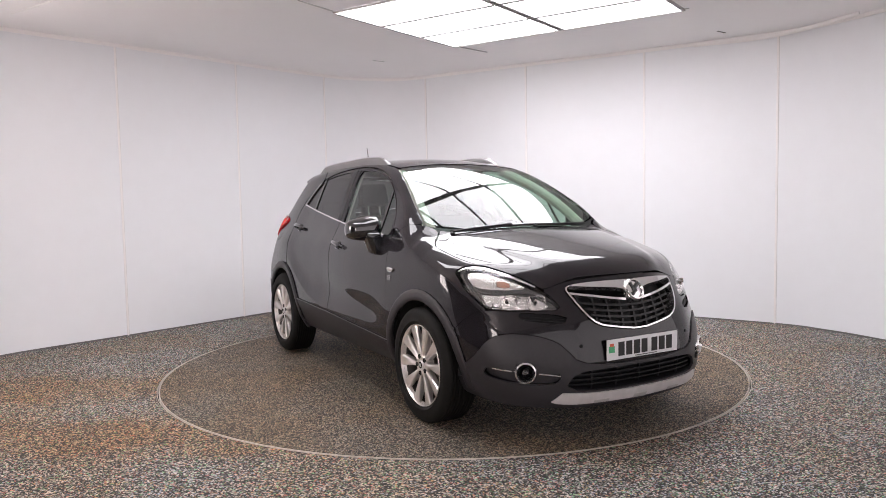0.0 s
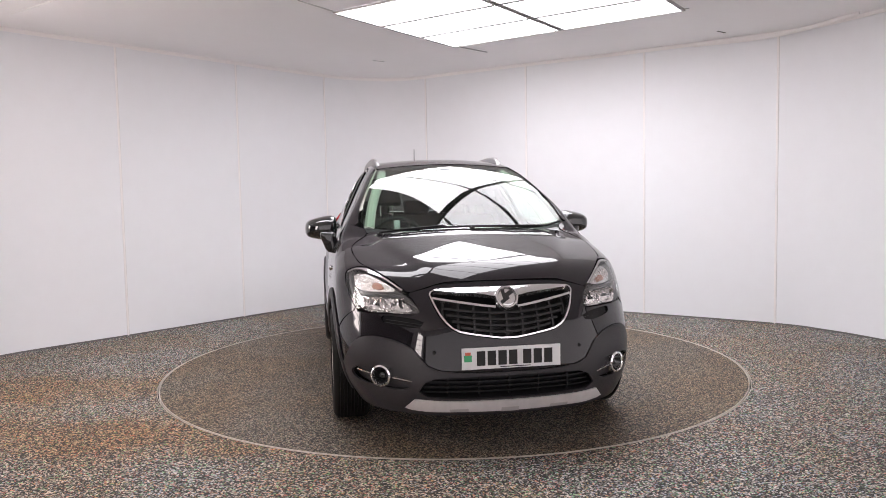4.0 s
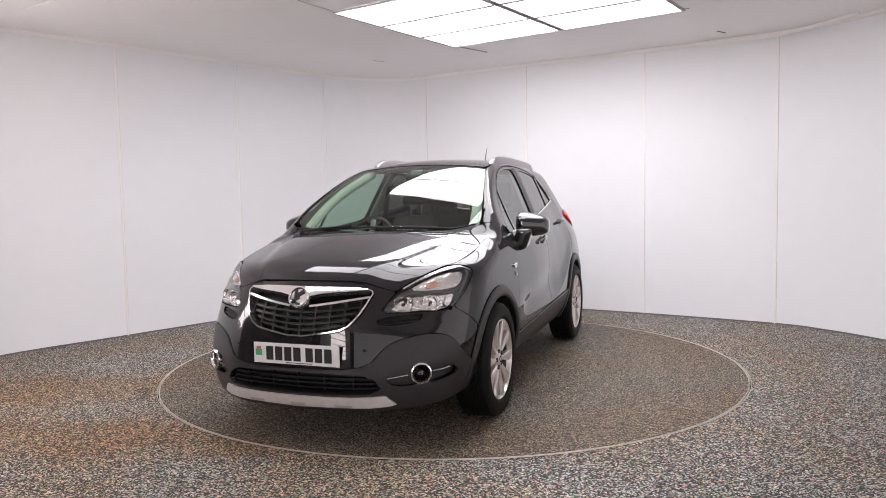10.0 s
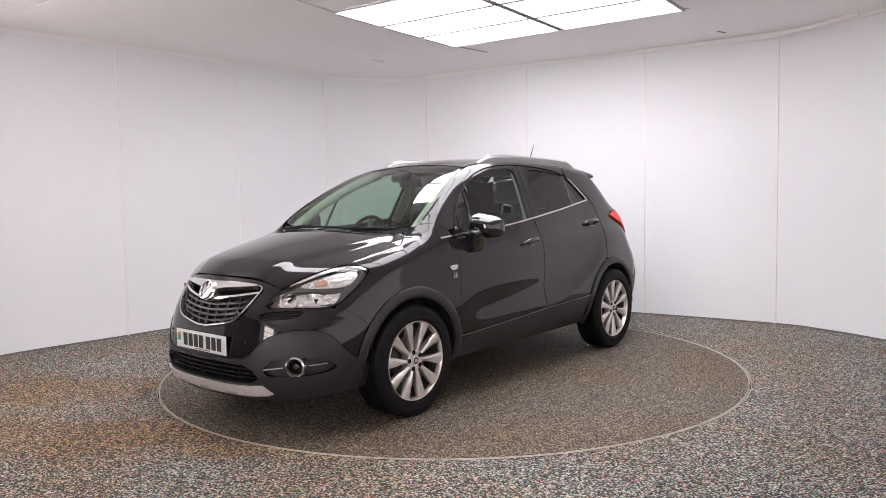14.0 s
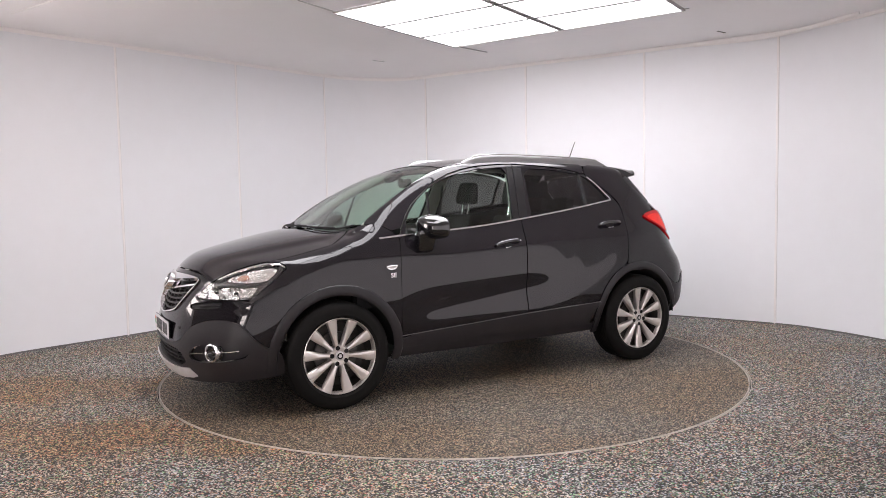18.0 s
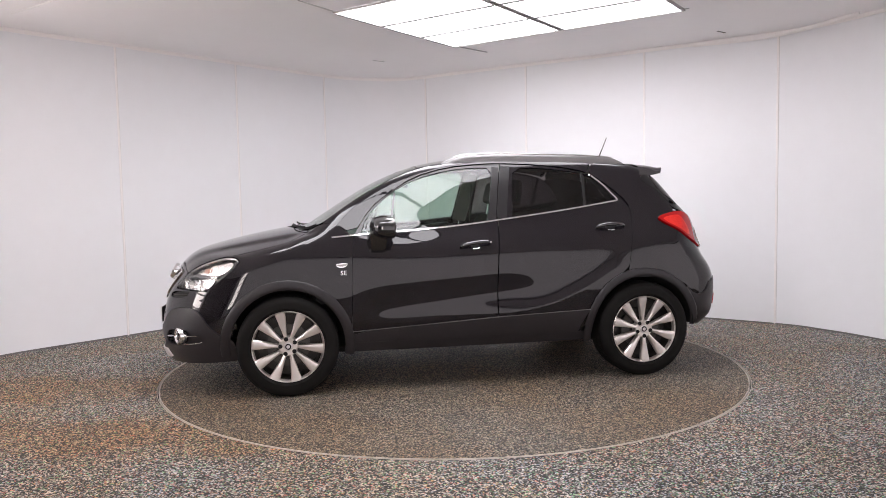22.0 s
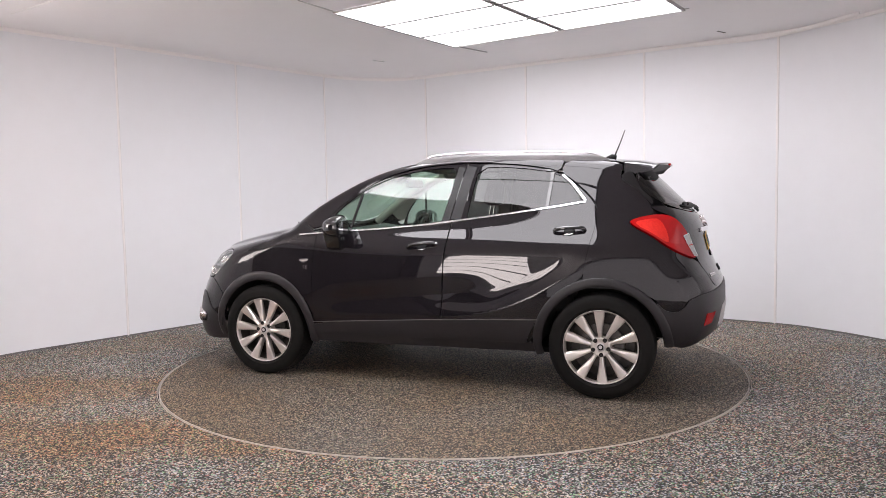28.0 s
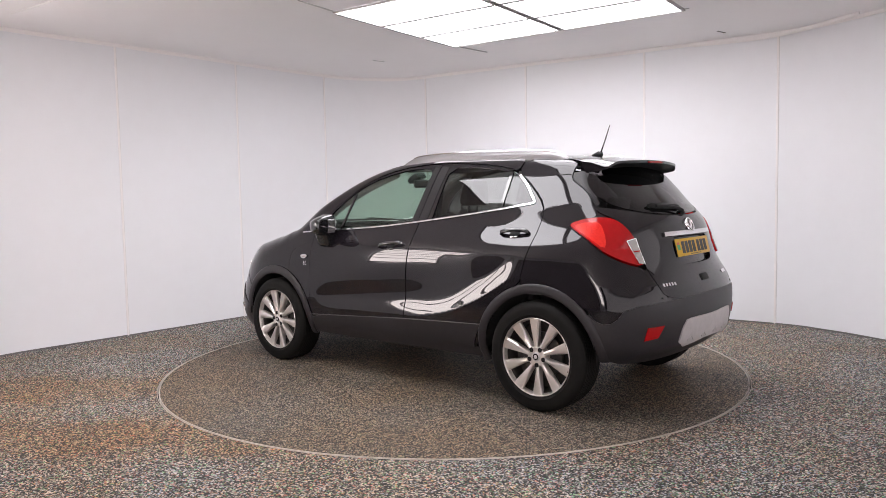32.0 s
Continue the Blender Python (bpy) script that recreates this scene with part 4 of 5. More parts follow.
def build_wheel():
    """A wheel, its hub at the origin and its face towards +y."""
    w = new("wheel")
    tyre = [(0.232, -0.085), (0.245, -0.098), (0.27, -0.106), (0.30, -0.108), (0.325, -0.100), (0.338, -0.086)]
    for k in range(9):
        y = -0.080 + k * 0.020
        tyre += [(0.3425, y - 0.008), (0.3435, y), (0.3425, y + 0.008), (0.336, y + 0.0095), (0.336, y + 0.0105)] if k < 8 else [(0.3425, y - 0.008), (0.342, y)]
    tyre += [(0.338, 0.086), (0.325, 0.100), (0.31, 0.107), (0.29, 0.109), (0.27, 0.107), (0.262, 0.1085), (0.258, 0.105), (0.245, 0.098), (0.232, 0.085)]
    part("tyre", lathe(tyre, 72), RUBBER, w, "black rubber tyre")
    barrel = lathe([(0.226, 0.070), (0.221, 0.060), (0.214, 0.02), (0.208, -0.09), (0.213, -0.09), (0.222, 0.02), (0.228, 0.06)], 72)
    bm = lathe([(0.2275, 0.066), (0.2330, 0.088), (0.2370, 0.0985), (0.2405, 0.1010), (0.2435, 0.0985), (0.2435, 0.090), (0.232, 0.080)], 72)
    n = SPOKES
    for k in range(n):
        a = 2 * math.pi * (k + 0.5) / n
        c, s = math.cos(a), math.sin(a)
        rows = []
        # radius, half width, offset sideways, height of the face, depth of the sides
        for r, wd, off, y, th in ((0.048, 0.0135, 0.0, 0.084, 0.040), (0.068, 0.0125, 0.0, 0.0865, 0.042), (0.095, 0.0145, 0.001, 0.0885, 0.042), (0.130, 0.0195, 0.003, 0.0905, 0.040),
                                  (0.165, 0.0255, 0.005, 0.0925, 0.036), (0.200, 0.0310, 0.007, 0.0945, 0.030), (0.2345, 0.0355, 0.008, 0.0965, 0.022)):
            row = []
            for q, dy in ((-1.0, -th), (-1.0, -0.008), (-0.88, -0.002), (-0.25, 0.0015), (0.72, -0.003), (1.0, -0.012), (1.0, -th)):
                t = q * wd + off
                row.append(bm.verts.new((r * c - t * s, y + dy, r * s + t * c)))
            rows.append(row)
        for p, q in zip(rows, rows[1:]):
            for j in range(6):
                bm.faces.new((p[j], p[j + 1], q[j + 1], q[j]))
    bm2 = lathe([(0.0, 0.083), (0.028, 0.083), (0.034, 0.086), (0.056, 0.0875), (0.063, 0.084), (0.067, 0.074), (0.067, 0.035), (0.0, 0.035)], 40)
    part("barrel", barrel, ALLOY_DARK, w, "dark inside of the rim")
    rim = part("rim", merged(bm, bm2), ALLOY, w, "silver ten-spoke alloy rim", angle=22)
    # bolt holes: black discs proud of the hub replace the shade inside them
    for k in range(5):
        a = math.radians(90 + 72 * k)
        m = Matrix.Translation((0.052 * math.cos(a), 0, 0.052 * math.sin(a)))
        b = lathe([(0.0, 0.0888), (0.0110, 0.0888), (0.0125, 0.0892), (0.0145, 0.0888), (0.0148, 0.075)], 16)
        bmesh.ops.transform(b, matrix=m, verts=b.verts)
        part("bolt_hole", b, BLACK, rim, "black disc for the shade in a wheel bolt hole")
    part("centre_cap", lathe([(0.0, 0.093), (0.012, 0.0935), (0.026, 0.091), (0.029, 0.088), (0.029, 0.083)], 32), SATIN, rim, "silver centre cap with a dark ring emblem")
    part("cap_emblem", lathe([(0.012, 0.0945), (0.020, 0.094), (0.020, 0.092), (0.012, 0.0925)], 28), BLACK, rim)
    part("brake_disc", lathe([(0.0, 0.035), (0.075, 0.035), (0.08, 0.02), (0.145, 0.02), (0.145, 0.0), (0.0, 0.0)], 48), DISC, w, "dark steel brake disc")
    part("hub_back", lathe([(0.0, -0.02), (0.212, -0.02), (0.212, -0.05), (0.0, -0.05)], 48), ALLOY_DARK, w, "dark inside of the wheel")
    return w


SPOKES = 10


def place_wheels():
    w = build_wheel()
    w.parent = car
    w.matrix_basis = pose(WHEEL["front"], 0.775, AXLE, 0, 14, 0)
    for x, y, spin in ((WHEEL["rear"], 0.775, 40), (WHEEL["front"], -0.775, 22), (WHEEL["rear"], -0.775, 9)):
        copy_thing(w, pose(x, y, AXLE, 0, spin, 0) if y > 0 else pose(x, y, AXLE, 0, spin, 180))


def build_under():
    """Floor pan, wheel wells and bulkhead: what closes the body from below and behind the panels."""
    part("floor_pan", box((3.15, 1.36, 0.04), (0.20, 0, 0.27), 0.01), WELL, car, "dark underbody")
    for x in WHEEL.values():
        for s in (1, -1):
            bm = bmesh.new()
            rows = []
            for k in range(25):
                a = math.radians(2 + 176 * k / 24)
                rows.append([bm.verts.new((x + 0.402 * math.cos(a), s * y, AXLE + 0.402 * math.sin(a))) for y in (0.50, 0.845)])
            for a, b in zip(rows, rows[1:]):
                bm.faces.new((a[0], a[1], b[1], b[0]))
            bm.faces.new([r[0] for r in rows])
            part("wheel_well", bm, WELL, car, "black wheel well liner")


def spot(kind, u, v, lift=0.0):
    """A place on the skin and a frame there: x to the car's left along the skin, z up along it, y outwards."""
    p = surface(kind, [u], [v])
    n = normals(p)[0]
    y = Vector(n)
    x = Vector((0, 0, 1)).cross(y).normalized() * -1
    z = x.cross(y)
    m = Matrix((x, y, z)).transposed().to_4x4()
    m.translation = Vector(p[0]) + y * lift
    return m


def put(bm, m):
    bmesh.ops.transform(bm, matrix=m, verts=bm.verts)
    return bm


def flipped(bm):
    bmesh.ops.scale(bm, vec=(1, -1, 1), verts=bm.verts)
    bmesh.ops.reverse_faces(bm, faces=bm.faces)
    return bm


def strip(kind, pts, width, lift, mat, name, parent, label="", mirror=False, thick=0.008):
    """A narrow moulding on the skin along a line of its own two numbers."""
    k = np.array(SCALE[kind])
    q = np.array(pts) * k
    d = np.gradient(q, axis=0)
    d /= np.linalg.norm(d, axis=1, keepdims=True)
    n = np.stack([-d[:, 1], d[:, 0]], -1) * width / 2
    loop = [(*p, 1) for p in (q + n) / k] + [(*p, 1) for p in ((q - n) / k)[::-1]]
    return panel(name, sheet(kind, loop, lift=lift, thick=thick, gap=0, rounds=0, res=0.03), mat, parent, label, mirror)


def smooth2(pts, n=6):
    return [(p.x, p.y) for p in spline([(a, b, 0) for a, b in pts], n)]


LAMP = [(29.8, 0.731), (33.3, 0.789), (38.6, 0.842), (48.5, 0.903), (60.0, 0.945), (66.8, 0.945), (70.5, 0.922), (68.4, 0.886), (64.9, 0.833), (60.0, 0.777), (55.8, 0.734), (48.6, 0.728), (39.8, 0.731)]


def build_front_lamps():
    for m in (False, True):
        lamp = panel("headlamp", sheet("front", shrunk(LAMP, 0.004), lift=-0.070, thick=0, rounds=1), BLACK, car, "clear headlamp with chrome reflectors and an amber bulb", m)
        fl = flipped if m else (lambda q: q)
        panel("lens_cover", sheet("front", LAMP, thick=0.006, rounds=1, gap=-0.001), CLEAR, lamp, "clear plastic lens cover", m)
        panel("lamp_bowl", sheet("front", shrunk(LAMP, 0.004), lift=-0.040, thick=0, rounds=1), HOUSING, lamp, "grey lamp housing", m)
        upper = [(40.5, 0.846), (48.4, 0.893), (57.0, 0.930), (64.0, 0.937), (66.6, 0.919), (65.0, 0.884), (61.8, 0.842), (52, 0.834)]
        panel("upper_reflector", sheet("front", upper, lift=-0.028, thick=0.02, rounds=1, res=0.012), REFLECTOR, lamp, "faceted chrome upper reflector", m)
        wrap = [(66.8, 0.936), (69.4, 0.920), (67.6, 0.886), (64.2, 0.835), (60.0, 0.783), (58.4, 0.766), (59.2, 0.790), (62.6, 0.840), (65.8, 0.884), (67.4, 0.916)]
        panel("lamp_bezel", sheet("front", wrap, lift=-0.012, thick=0.03, rounds=1, res=0.012), SMOKED, lamp, "satin grey bezel wrapping the lamp's end", m)
        line = smooth2([(39.0, 0.846), (48.4, 0.900), (59.8, 0.9405), (66.4, 0.942), (69.6, 0.922)], 6)
        strip("front", line, 0.007, -0.004, CHROME, "chrome_brow", lamp, "bright line along the lamp's upper edge", m, 0.01)
        bezel = [(31.5, 0.764), (34.5, 0.802), (40.0, 0.836), (52, 0.829), (60.5, 0.836), (59.5, 0.820), (52, 0.814), (40.5, 0.818), (36, 0.790)]
        panel("bezel", sheet("front", bezel, lift=-0.018, thick=0.03, rounds=1, res=0.02), SMOKED, lamp, "satin grey bezel bar", m)
        pool = [(33.2, 0.748), (36.5, 0.787), (41.0, 0.812), (52, 0.810), (58.2, 0.814), (57.2, 0.785), (54.6, 0.750), (48.6, 0.742), (40.0, 0.743)]
        panel("lower_reflector", sheet("front", pool, lift=-0.036, thick=0.02, rounds=1, res=0.012), REFLECTOR, lamp, "broad chrome main reflector", m)
        side = [(55.6, 0.806), (58.6, 0.812), (58.4, 0.798), (56.6, 0.756), (54.6, 0.742), (53.6, 0.76)]
        panel("side_reflector", sheet("front", side, lift=-0.02, thick=0.01, rounds=1, res=0.02), REFLECTOR, lamp, "", m)
        for u, v, r in ((38.6, 0.770, 0.046), (48.6, 0.770, 0.046)):
            c = spot("front", u, v, -0.016)
            fwd = Matrix.Translation(c.translation) @ pose(0, 0, 0, 0, 0, -math.degrees(math.atan2(1, math.tan(math.radians(22)))))
            bowl = lathe([(r, 0.0), (r * 1.02, 0.004), (r * 0.95, 0.0), (r * 0.80, -0.018), (r * 0.55, -0.034), (r * 0.2, -0.042), (0.0, -0.043)], 32)
            for v in bowl.verts:
                q = math.hypot(v.co.x, v.co.z)
                if q > 1e-6:
                    k = 1 / ((v.co.x / q) ** 4 + (v.co.z / q) ** 4) ** 0.25
                    v.co.x, v.co.z = v.co.x * k * 1.12, v.co.z * k * 0.86
            part("reflector_bowl", fl(put(bowl, fwd)), REFLECTOR, lamp, "chrome reflector bowl")
            bulb = lathe([(0.0, -0.002), (0.006, -0.003), (0.0085, -0.010), (0.0085, -0.038)], 16)
            part("bulb", fl(put(bulb, fwd)), BLACK, lamp, "dark bulb cap")
        low = [(31.5, 0.736), (33.5, 0.742), (44, 0.742), (55, 0.744), (54.5, 0.736), (44, 0.734)]
        panel("lower_reflector", sheet("front", low, lift=-0.025, thick=0.02, rounds=1, res=0.02), REFLECTOR, lamp, "", m)
        cover = [(47.6, 0.852), (49.4, 0.884), (53.4, 0.888), (54.2, 0.862), (51.6, 0.846)]
        panel("indicator_cover", sheet("front", cover, lift=-0.022, thick=0.006, rounds=2, res=0.01), AMBER, lamp, "amber indicator bulb cover", m)
        for k in range(7):
            c = spot("front", 53.5 + 1.2 * k, 0.878 + 0.002 * k, -0.022)
            part("reflector_rib", fl(put(box((0.0025, 0.006, 0.056 - 0.002 * k), (0, 0, 0), 0.001, 1), c)), REFLECTOR, lamp)
        # dark vent under the lamp
        slot = [(28.2, 0.700), (43.7, 0.716), (44.5, 0.70), (42.5, 0.676), (29.5, 0.660)]
        vent = panel("lamp_vent", sheet("front", slot, lift=-0.02, thick=0.0, gap=-0.003, rounds=1), BLACK, car, "black slatted vent under the headlamp", m)
        for z0, z1 in ((0.672, 0.686), (0.686, 0.701)):
            strip("front", [(29.3, z0), (36, (z0 + z1) / 2 + 0.001), (43.0, z1)], 0.006, -0.006, BLACK, "slat", vent, "", m)


def build_grille():
    half = [(0, 0.862), (15.6, 0.862), (25.7, 0.852), (28.6, 0.833), (26.8, 0.79), (22.0, 0.695), (17.8, 0.642), (11.5, 0.622), (0, 0.597)]
    g = panel("grille", sheet("front", sym(half), lift=-0.075, thick=0, rounds=1), BLACK, car, "black mesh grille in a chrome frame with a round badge")
    inner = shrunk([(a * 0.0148, b, *c) for a, b, *c in sym(half)], 0.013)
    inner = [(a / 0.0148, b) for a, b, *_ in inner]
    panel("chrome_frame", sheet("front", sym(half), [inner], lift=0.010, thick=0.05, rounds=1, res=0.012), CHROME, g, "chrome grille surround")
    top = [(0, 0.858), (15, 0.858), (25.3, 0.848), (27.0, 0.836), (20, 0.829), (9, 0.820), (5, 0.808), (0, 0.800)]

    def rounded(p, n):
        """A full, rounded cross-section for the chrome bar."""
        mid = 0.842 - 0.020 * np.clip(1 - np.abs(p[:, 1]) / 0.30, 0, 1)
        w = np.clip((p[:, 2] - mid) / 0.024, -1.2, 1.2)
        q = n + np.array([[0, 0, 1.0]]) * (0.42 + 0.38 * w)[:, None]
        return p + n * (0.008 * (1 - w * w))[:, None], q / np.linalg.norm(q, axis=1, keepdims=True)

    panel("chrome_wing", sheet("front", sym(top), lift=0.014, thick=0.03, rounds=1, res=0.010, shape=rounded), CHROME, g, "broad chrome bar")
    for m in (False, True):
        strip("front", smooth2([(26.6, 0.806), (20, 0.793), (12, 0.777), (4, 0.762)]), 0.011, 0.008, CHROME, "chrome_lower_bar", g, "", m, 0.03)
    # mesh: cross bars and uprights
    def width(z):
        return float(np.interp(z, [0.60, 0.622, 0.642, 0.695, 0.79], [4, 12, 17.5, 21.8, 26.3]))
    for k, z in enumerate((0.640, 0.672, 0.704, 0.736)):
        w = width(z) - 1.0
        rise = 0.030
        pts = [(-w, z + rise), (-w / 2, z + rise * 0.3), (0, z), (w / 2, z + rise * 0.3), (w, z + rise)]
        strip("front", smooth2(pts, 4), 0.011, -0.016, GRID, "cross_bar", g, "", False, 0.03)
    for k in range(-4, 5):
        u = k * 5.7
        lowz = float(np.interp(abs(u), [0, 11.5, 17.8, 22, 26.8], [0.602, 0.626, 0.648, 0.700, 0.79]))
        hiz = float(np.interp(abs(u), [0, 4, 12, 20, 26], [0.752, 0.757, 0.772, 0.788, 0.80]))
        if hiz - lowz > 0.03:
            strip("front", [(u * 0.97, lowz), (u, (lowz + hiz) / 2), (u * 1.02, hiz)], 0.0110, -0.020, GRID, "upright", g, "", False, 0.025)
    c = spot("front", 0, 0.800, 0.022)
    part("badge_disc", put(lathe([(0.0, 0.012), (0.035, 0.011), (0.050, 0.006), (0.052, -0.02)], 40), c), CHROME, g, "round bright badge")
    part("badge_ring", put(lathe([(0.047, 0.010), (0.051, 0.017), (0.058, 0.016), (0.063, 0.007), (0.064, -0.02)], 40), c), CHROME, g, "chrome badge ring")
    for a, w, x, z in ((35, 0.024, -0.010, 0.017), (35, 0.020, 0.012, -0.016), (100, 0.018, 0.017, 0.014)):
        part("badge_bar", put(box((0.052, 0.006, w), (x, 0.013, z), 0.003, 2, pose(0, 0, 0, 0, a, 0)), c), GLOSSBLACK, g)
    cover = panel("tow_eye_cover", sheet("front", [(-25.2, 0.520, 1), (-25.2, 0.484, 1), (-22.8, 0.484, 1), (-22.8, 0.520, 1)], lift=0.0015, thick=0.003, gap=0, rounds=0, res=0.02), PAINT, car, "square towing eye cover")
    for u, z in ((-18, 0.545), (18, 0.545)):
        part("parking_sensor", put(lathe([(0.0, 0.003), (0.008, 0.003), (0.0095, 0.001), (0.010, -0.004)], 16), spot("front", u * 1.35, z, 0.0)), BLACK, car)
    # lower intake
    half = [(0, 0.418), (16.4, 0.416), (26.0, 0.411), (30.0, 0.322), (14.5, 0.308), (0, 0.306)]
    low = panel("lower_intake", sheet("front", sym([(0, 0.45), (18, 0.45), (30.5, 0.44), (35.0, 0.25), (14.5, 0.22), (0, 0.22)]), lift=-0.06, thick=0, rounds=1), BLACK, car, "black slatted lower air intake")
    panel("intake_floor", sheet("front", sym([(0, 0.300), (16, 0.302), (31.5, 0.316), (33.0, 0.30), (16, 0.285), (0, 0.283)]), lift=-0.008, thick=0.06, gap=-0.004, rounds=1), BLACK, low)
    for z in (0.335, 0.362, 0.389):
        w = float(np.interp(z, [0.32, 0.41], [29, 26]))
        strip("front", smooth2([(-w, z + 0.004), (-w / 2, z + 0.001), (0, z), (w / 2, z + 0.001), (w, z + 0.004)], 4), 0.009, -0.018, BLACK, "slat", low, "", False, 0.03)
    for u in (-20, -10, 0, 10, 20):
        strip("front", [(u, 0.310), (u, 0.36), (u, 0.415)], 0.007, -0.025, BLACK, "upright", low, "", False, 0.02)
    # lamps in the bumper
    pocket = [(30.5, 0.390), (34.0, 0.452), (46.0, 0.462), (54.5, 0.430), (56.0, 0.392), (50, 0.366), (40, 0.352), (33.0, 0.352)]
    for m in (False, True):
        fl = flipped if m else (lambda q: q)
        fog = panel("fog_lamp", sheet("front", pocket, lift=-0.028, thick=0, gap=-0.004, rounds=1), CLAD, car, "round fog lamp with a chrome ring and side bars", m)
        c = spot("front", 42.0, 0.412, 0.0)
        fwd = Matrix.Translation(c.translation) @ pose(0, 0, 0, 0, 0, -90 + 30)
        part("chrome_ring", fl(put(lathe([(0.041, -0.03), (0.042, 0.006), (0.048, 0.018), (0.056, 0.013), (0.059, 0.004), (0.060, -0.03)], 40), fwd)), CHROME, fog, "chrome ring")
        part("fog_bowl", fl(put(lathe([(0.042, 0.0), (0.034, -0.016), (0.020, -0.028), (0.0, -0.032)], 32), fwd)), GLOSSBLACK, fog)
        part("projector", fl(put(lathe([(0.0, 0.002), (0.010, 0.0), (0.017, -0.006), (0.018, -0.02)], 24), fwd)), GLOSSBLACK, fog, "glass projector lens")
        strip("front", smooth2([(46.2, 0.418), (49, 0.421), (52.5, 0.427)]), 0.0055, 0.004, CHROME, "chrome_bar", fog, "", m, 0.02)
        strip("front", smooth2([(37.8, 0.407), (34.5, 0.401), (31.0, 0.394)]), 0.0055, 0.004, CHROME, "chrome_bar", fog, "", m, 0.02)


def build_plate(m, name, face, parent):
    """A number plate, its characters as plain bars."""
    m = m @ pose(0, 0, 0, 0, 0, 180) @ Matrix.Diagonal((1, -1, 1, 1))
    p = part("plate_back", put(box((0.516, 0.008, 0.108), (0, -0.006, 0), 0.004, 2), m), BLACK, parent, "black plate holder")
    q = part(name, put(box((0.520, 0.005, 0.111), (0, 0.001, 0), 0.002, 2), m), face, parent, "number plate with plain bars for characters")
    for k, x in enumerate((-0.160, -0.104, -0.048, 0.008, 0.082, 0.138, 0.194)):
        part("character_bar", put(box((0.044, 0.0016, 0.075), (x, 0.0042, 0.0), 0.0004, 1), m), INK, q)
    part("band", put(box((0.040, 0.0016, 0.034), (-0.228, 0.0042, 0.002), 0.0004, 1), m), GREEN, q, "green side band")
    part("band_mark", put(box((0.028, 0.0018, 0.016), (-0.228, 0.0044, 0.026), 0.0004, 1), m), REDMARK, q, "red mark")
    part("small_print_bar", put(box((0.16, 0.0016, 0.004), (0.02, 0.0042, -0.047), 0.0002, 1), m), INK, q)
    return q


def build_plates():
    x = float(surface("front", [0], [0.512])[0][0])
    build_plate(pose(x + 0.004, 0.006, 0.513, 0, 0, -90), "front_plate", PLATE_WHITE, car)
    x = float(surface("rear", [0], [0.99])[0][0])
    build_plate(pose(x + 0.014, 0, 0.992, 0, 0, 90) @ pose(0, 0, 0, 14), "rear_plate", PLATE_YELLOW, car)


def build_mirrors():
    for s in (1, -1):
        fl = flipped if s < 0 else (lambda q: q)
        mir = new("door_mirror")
        mir.parent = car
        bm = bmesh.new()
        bmesh.ops.create_cube(bm, size=1)
        bmesh.ops.subdivide_edges(bm, edges=bm.edges[:], cuts=5, use_grid_fill=True)
        for v in bm.verts:
            c = v.co * 2
            k = (abs(c.x) ** 3.6 + abs(c.y) ** 3.6 + abs(c.z) ** 3.6) ** (1 / 3.6)
            c = c / max(k, 1e-6)
            front = max(c.x, 0)
            out = c.y * 0.5 + 0.5
            v.co = Vector((0.632 + c.x * 0.088 - 0.045 * out, 0.918 + c.y * 0.110 * (1 - 0.12 * front), 1.138 - 0.010 * out + c.z * (0.096 - 0.026 * front) * (1 - 0.36 * out)))
        for v in bm.verts:
            if v.co.x < 0.555:
                v.co.x = 0.555 - (0.555 - v.co.x) * 0.3
        part("housing", fl(bm), GLOSSBLACK, mir, "gloss black mirror housing", angle=80)
        arm = box((0.120, 0.090, 0.150), (0, 0, 0), 0.036, 4, taper=(1.1, 1.3))
        for v in arm.verts:
            v.co.y += 0.30 * (v.co.z + 0.075)
        part("arm", fl(put(arm, Matrix.Translation((0.652, 0.838, 1.040)))), GLOSSBLACK, mir, "black mirror arm", angle=80)
        foot = tube([(0.74, 0.818, 1.03), (0.68, 0.830, 0.985), (0.60, 0.826, 1.0)], [0.008, 0.030, 0.010], 10, 0.5)
        part("foot", fl(foot), BLACK, mir)
        face = box((0.004, 0.150, 0.100), (0.549, 0.930, 1.127), 0.001, 1, pose(0, 0, 0, 0, 0, -8))
        part("mirror_glass", fl(face), MIRROR, mir, "mirror glass")


def letters(text, height, m, mat, name, parent, label="", mirror=False):
    """Raised letters on the skin: m is a place from spot(), on the car's left; on the other side they stand at its mirror place."""
    c = bpy.data.curves.new(name, "FONT")
    c.body, c.size, c.extrude, c.align_x, c.align_y = text, height * 1.4, 0.0015, "CENTER", "CENTER"
    c.space_character = 1.1
    tmp = bpy.data.objects.new(name, c)
    me = bpy.data.meshes.new_from_object(tmp)
    bpy.data.objects.remove(tmp)
    bm = bmesh.new()
    bm.from_mesh(me)
    bpy.data.meshes.remove(me)
    p, out, up = m.translation.copy(), m.col[1].to_3d(), m.col[2].to_3d()
    if mirror:
        p.y, out.y, up.y = -p.y, -out.y, -up.y
    right = up.cross(out)
    face = Matrix((right, up, out)).transposed().to_4x4()
    face.translation = p
    return part(name, put(bm, face), mat, parent, label, smooth=False)


